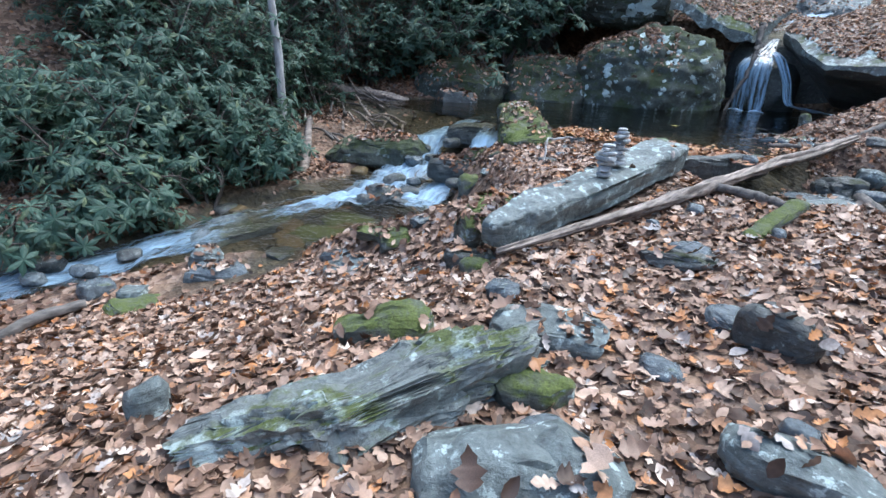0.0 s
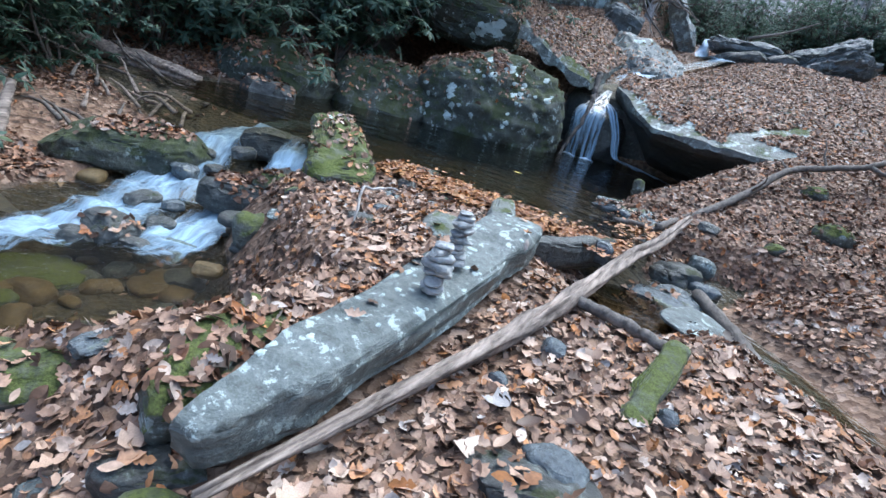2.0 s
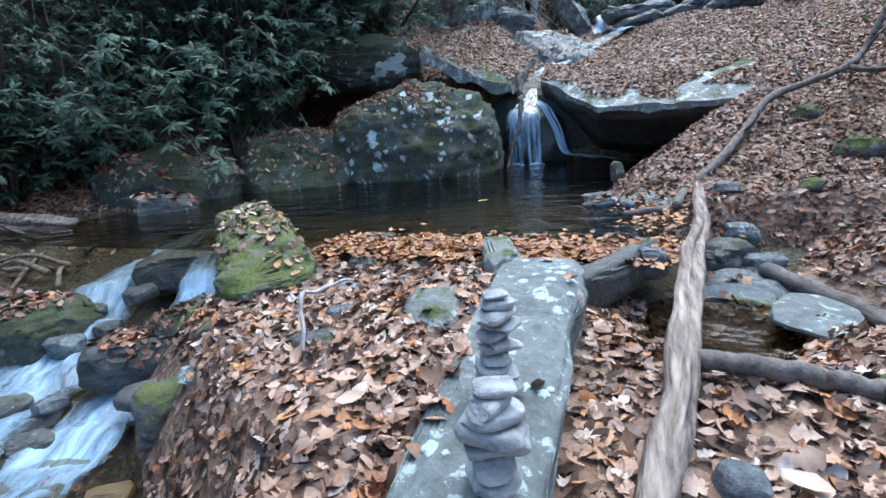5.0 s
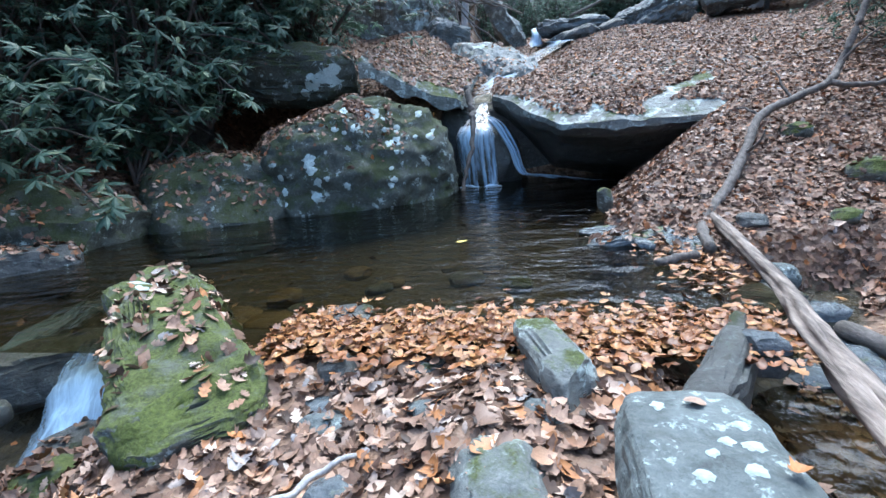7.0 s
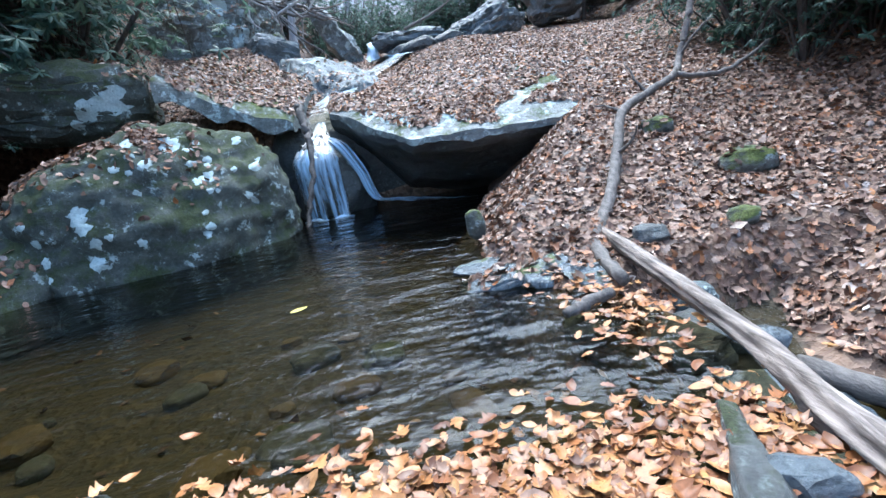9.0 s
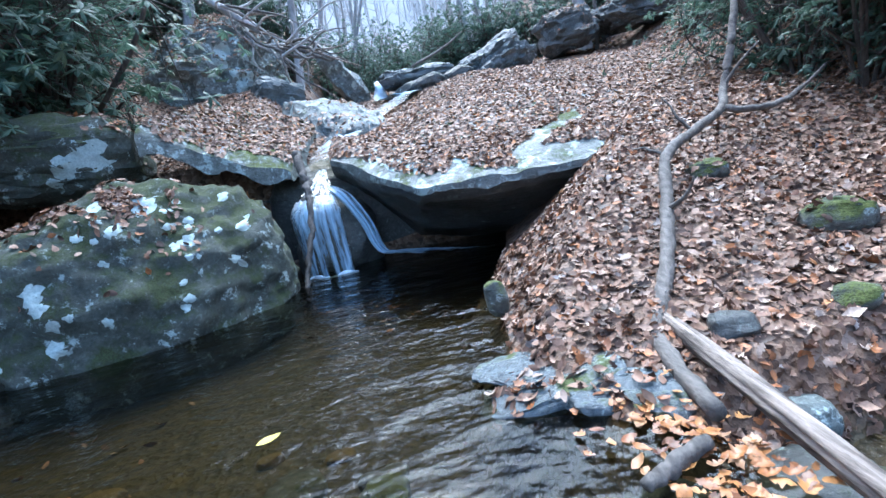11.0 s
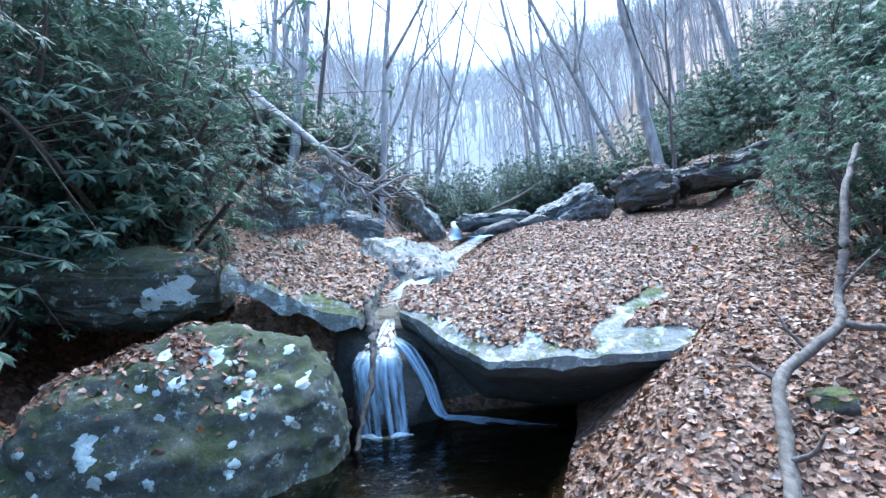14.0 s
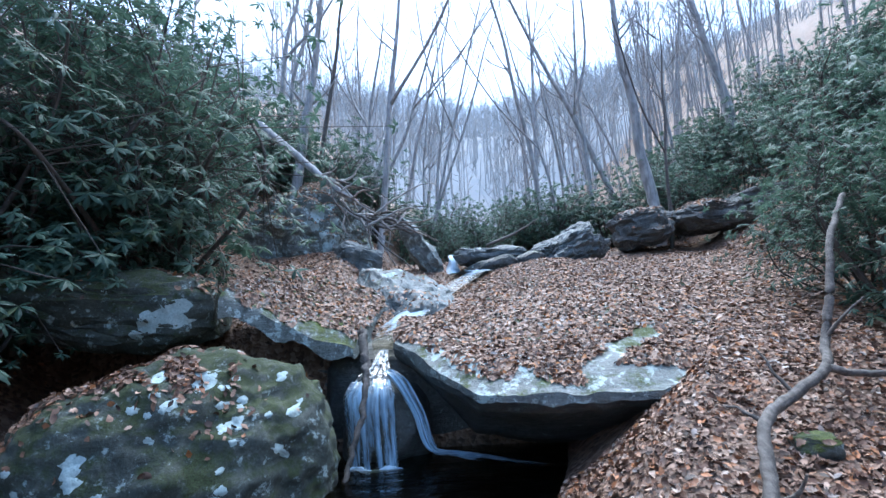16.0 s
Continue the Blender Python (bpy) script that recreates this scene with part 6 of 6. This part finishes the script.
def lean_tree(seed, foot, head, radius, material, label, limbs=9, top=1.5, fork=None):
    """A bare tree through two given points of its trunk, rooted in the slope below; fork: a second stem parting at that share."""
    rng = random.Random(seed)
    a, b = Vector(foot), Vector(head)
    ax = (b - a).normalized()
    low = a - ax * (a.z - float(ground_z(a.x, a.y)) + 0.4) / max(ax.z, 0.3)
    high = a + (b - a) * top
    n = 7
    span = (high - low).length
    o = Vector((low.x, low.y, low.z))
    tp = smooth_path([low.lerp(high, k / n) - o + Vector((rng.uniform(-1, 1), rng.uniform(-1, 1), 0)) * (0.008 * span if 0 < k else 0) for k in range(n + 1)], 5)
    tr = [radius * (1 - 0.8 * i / (len(tp) - 1)) + (0.5 * radius if i == 0 else 0) for i in range(len(tp))]
    v, f, cv, cf = [], [], [], []
    tube(v, f, tp, tr, 9, seed, 0.14)
    stems = [(tp, tr)]
    if fork:
        j = int(fork * (len(tp) - 1))
        d = (tp[-1] - tp[j])
        side = Vector((rng.choice((-1, 1)) * 0.4, rng.uniform(-.2, .2), 0.0)) * d.length
        fp = smooth_path([tp[j], tp[j] + d * 0.35 + side * 0.5, tp[j] + d * 0.95 + side], 6)
        fr = np.linspace(tr[j] * 0.75, 0.03, len(fp))
        tube(v, f, fp, fr, 7, seed + 1, 0.14)
        stems.append((fp, fr))
    for i in range(limbs):
        sp, sr = rng.choice(stems)
        j = rng.randint(len(sp) // 3, len(sp) - 2)
        ln = span * rng.uniform(0.08, 0.2)
        w = rng.uniform(0, 6.283)
        d = Vector((math.cos(w), math.sin(w) * 0.7, rng.uniform(0.7, 1.8))).normalized()
        p1 = sp[j] + d * ln * 0.5 + Vector((0, 0, -0.05 * ln))
        lp = smooth_path([sp[j], p1, p1 + (d + Vector((rng.uniform(-.3, .3), 0, 0.6))).normalized() * ln * 0.6], 4)
        tube(cv, cf, lp, np.linspace(sr[j] * 0.45, 0.01, len(lp)), 5, i, 0.1, False)
        for q in range(6):
            st = lp[rng.randint(2, len(lp) - 1)]
            e = st + (d + Vector((rng.uniform(-1, 1), rng.uniform(-1, 1), rng.uniform(0, 1)))).normalized() * ln * rng.uniform(0.25, 0.55)
            tube(cv, cf, [st, st.lerp(e, 0.5) + Vector((rng.uniform(-.05, .05), 0, 0.06)), e], [0.014, 0.009, 0.004], 3, q, 0, False)
    root = tagged(new("tree", None), label, "tree", "bare trees of the valley")
    root.location = o
    part("trunk", mesh_of("trunk", v, f, material), root)
    part("crown", mesh_of("crown", cv, cf, material), root, "leafless limbs and twigs")


PALE = "pale grey bare tree standing beside the creek"
DARK = "thin dark bare tree on the slope"
for i, (foot, head, r, mat, label, fork) in enumerate([
        ((-8.42, 28.0, 9.04), (-7.11, 28.0, 18.2), 0.25, BARK, PALE, None), ((-7.86, 31.0, 12.9), (-6.75, 31.0, 20.4), 0.16, BRANCHWOOD, DARK, None),
        ((-4.43, 27.0, 7.08), (-3.46, 27.0, 17.1), 0.16, BARK, PALE, 0.42), ((-5.26, 29.0, 8.03), (-4.41, 29.0, 11.5), 0.1, BARK, PALE, None),
        ((3.52, 32.0, 7.03), (1.31, 32.0, 20.2), 0.15, BARK, PALE, None), ((6.8, 31.0, 7.65), (2.76, 31.0, 18.0), 0.18, BARK, PALE, 0.4),
        ((5.57, 31.0, 6.9), (5.46, 31.0, 19.1), 0.11, BARK, PALE, None), ((6.79, 27.0, 6.96), (6.09, 27.0, 16.0), 0.27, BARK, PALE, None),
        ((6.58, 25.0, 6.53), (6.91, 25.0, 11.3), 0.085, BRANCHWOOD, DARK, 0.45), ((12.98, 31.0, 12.1), (11.87, 31.0, 18.4), 0.32, BARK, PALE, None),
        ((-10.47, 31.0, 12.35), (-9.28, 31.0, 20.7), 0.2, BARK, PALE, 0.5), ((-10.9, 34.0, 13.9), (-9.36, 34.0, 22.9), 0.2, BARK, PALE, None)]):
    lean_tree(400 + i, foot, head, r, mat, label, 10, 1.5, fork)
for i in range(26):
    y = rb.uniform(30, 50)
    side = rb.choice((-1, 1))
    x = 1.0 + side * rb.uniform(2.5, 15)
    z = float(ground_z(x, y))
    tilt = side * rb.uniform(0.0, 0.38)
    lean_tree(430 + i, (x, y, z), (x - tilt * 10, y + rb.uniform(-1, 1), z + 10), rb.uniform(0.06, 0.15), BARK, "pale bare tree leaning in over the creek", 8, rb.uniform(1.3, 1.9), rb.choice((None, 0.4, 0.5)))
for i in range(45):
    x, y = rb.uniform(12, 30), rb.uniform(30, 62)
    tree(rb.choice((0, 2, 2, 4)), x, y, rb.uniform(0, 360), (rb.uniform(-3, 3), -rb.uniform(0, 10)), rb.uniform(0.8, 1.1))
for i in range(120):
    y = rb.uniform(38, 75)
    x = rb.choice((-1, 1)) * rb.uniform(1.5, 28) + y * 0.05
    tree(rb.choice((0, 2, 2, 4, 4, 1)), x, y, rb.uniform(0, 360), (rb.uniform(-4, 4), rb.uniform(-4, 4) - math.copysign(4, x)), rb.uniform(0.8, 1.2))

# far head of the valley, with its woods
# distance haze put into a blue-grey colour and a faint glow
HAZE, ht, hp, _ = nodes_of("hazed_distance")
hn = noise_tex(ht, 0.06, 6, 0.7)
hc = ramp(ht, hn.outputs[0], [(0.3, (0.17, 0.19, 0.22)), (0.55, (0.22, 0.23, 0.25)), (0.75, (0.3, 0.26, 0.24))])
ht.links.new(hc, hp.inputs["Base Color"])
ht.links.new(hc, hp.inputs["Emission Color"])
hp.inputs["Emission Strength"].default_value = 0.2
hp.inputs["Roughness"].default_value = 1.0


def far_z(x, y):
    ridge = 8 + 0.62 * np.maximum(0, y - 62) + 5 * wobble(x, y, 0.045, 12)
    return np.minimum(ridge + np.maximum(0, np.abs(x - 6) - 16) * 0.55, 0.405 * (y - 7) + 2 + 0.2 * np.abs(x - 10) + 4 * wobble(x, y, 0.06, 13))


hx, hy = np.meshgrid(np.linspace(-150, 160, 90), np.linspace(66, 230, 50))
hi = np.arange(hx.size).reshape(hx.shape)
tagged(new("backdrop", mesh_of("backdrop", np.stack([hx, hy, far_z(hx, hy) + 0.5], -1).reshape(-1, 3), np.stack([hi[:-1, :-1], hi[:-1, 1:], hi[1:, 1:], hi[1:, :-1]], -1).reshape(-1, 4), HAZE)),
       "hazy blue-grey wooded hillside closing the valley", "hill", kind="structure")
fv, ff = [], []
for i in range(4500):
    y = rb.uniform(70, 220)
    x = rb.uniform(-110, 120)
    z = float(far_z(np.array(x), np.array(y)))
    h = rb.uniform(9, 16)
    lean = Vector((rb.uniform(-1, 1), rb.uniform(-1, 1), 0))
    p = Vector((x, y, z - 0.5))
    tube(fv, ff, [p, p + lean * 0.5 + Vector((0, 0, h * 0.5)), p + lean + Vector((0, 0, h))], [0.14, 0.09, 0.03], 3, i, 0, False)
    for q in range(5):
        s = p + Vector((0, 0, h * rb.uniform(0.4, 0.9)))
        e = s + Vector((rb.uniform(-2.5, 2.5), rb.uniform(-2.5, 2.5), rb.uniform(1, 3)))
        tube(fv, ff, [s, e], [0.07, 0.02], 3, q, 0, False)
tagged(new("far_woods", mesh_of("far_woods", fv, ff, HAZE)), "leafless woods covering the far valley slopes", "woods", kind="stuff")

# ---------------------------------------------------------------- single leaves
LEAF_ONE, ot, op, _ = nodes_of("single_fallen_leaf")
oi = ot.nodes.new("ShaderNodeObjectInfo")
oc = ramp(ot, oi.outputs["Random"], LEAF_STOPS)
on = noise_tex(ot, 35, 4)
ot.links.new(mix(ot, 1.0, oc, ramp(ot, on.outputs[0], [(0.3, 0.6), (0.7, 1.15)]), "MULTIPLY"), op.inputs["Base Color"])
op.inputs["Roughness"].default_value = 0.5
singles = [mesh_of("leaf", *(lambda vf: (vf[0], vf[1]))(leaf_template(k, c, b, w)), LEAF_ONE) for k, c, b, w in ((1, 1.4, 0.5, 0.4), (2, -1.0, 0.4, 0.5), (1, 0.8, -0.5, 0.8), (0, 2.0, 0.6, 0.3), (2, 1.2, 0.7, -0.4))]
ro = random.Random(88)
made = 0
while made < 290:
    x, y = ro.uniform(-2.9, 0.5), ro.uniform(0.6, 7.0)
    hit = drop(x, y)
    if hit is None or hit[1].z < 0.6 or hit[2] < 0.2 or wet(x, y, hit[0].z):
        continue
    n = (hit[1] + Vector((ro.gauss(0, 0.3), ro.gauss(0, 0.3), 0))).normalized()
    m = Matrix.Translation(hit[0] + Vector((0, 0, 0.04))) @ n.to_track_quat("Z", "Y").to_matrix().to_4x4() @ pose(0, 0, 0, 0, 0, ro.uniform(0, 360)) @ Matrix.Scale(ro.uniform(0.1, 0.17), 4)
    part("leaf", singles[made % 5], ground, "", m)
    made += 1
YELLOW = leaf_material("yellow_leaf", [(0.0, (0.62, 0.5, 0.12)), (1.0, (0.62, 0.5, 0.12))], 0.4)
tagged(new("floating_leaf", mesh_of("floating_leaf", *leaf_template(0, 0.6, 0.2, 0.1), YELLOW)), "yellow leaf floating on the dark pool", "leaf").matrix_basis = pose(-2.76, 9.56, 0.012, 0, 0, -50) @ Matrix.Scale(0.16, 4)
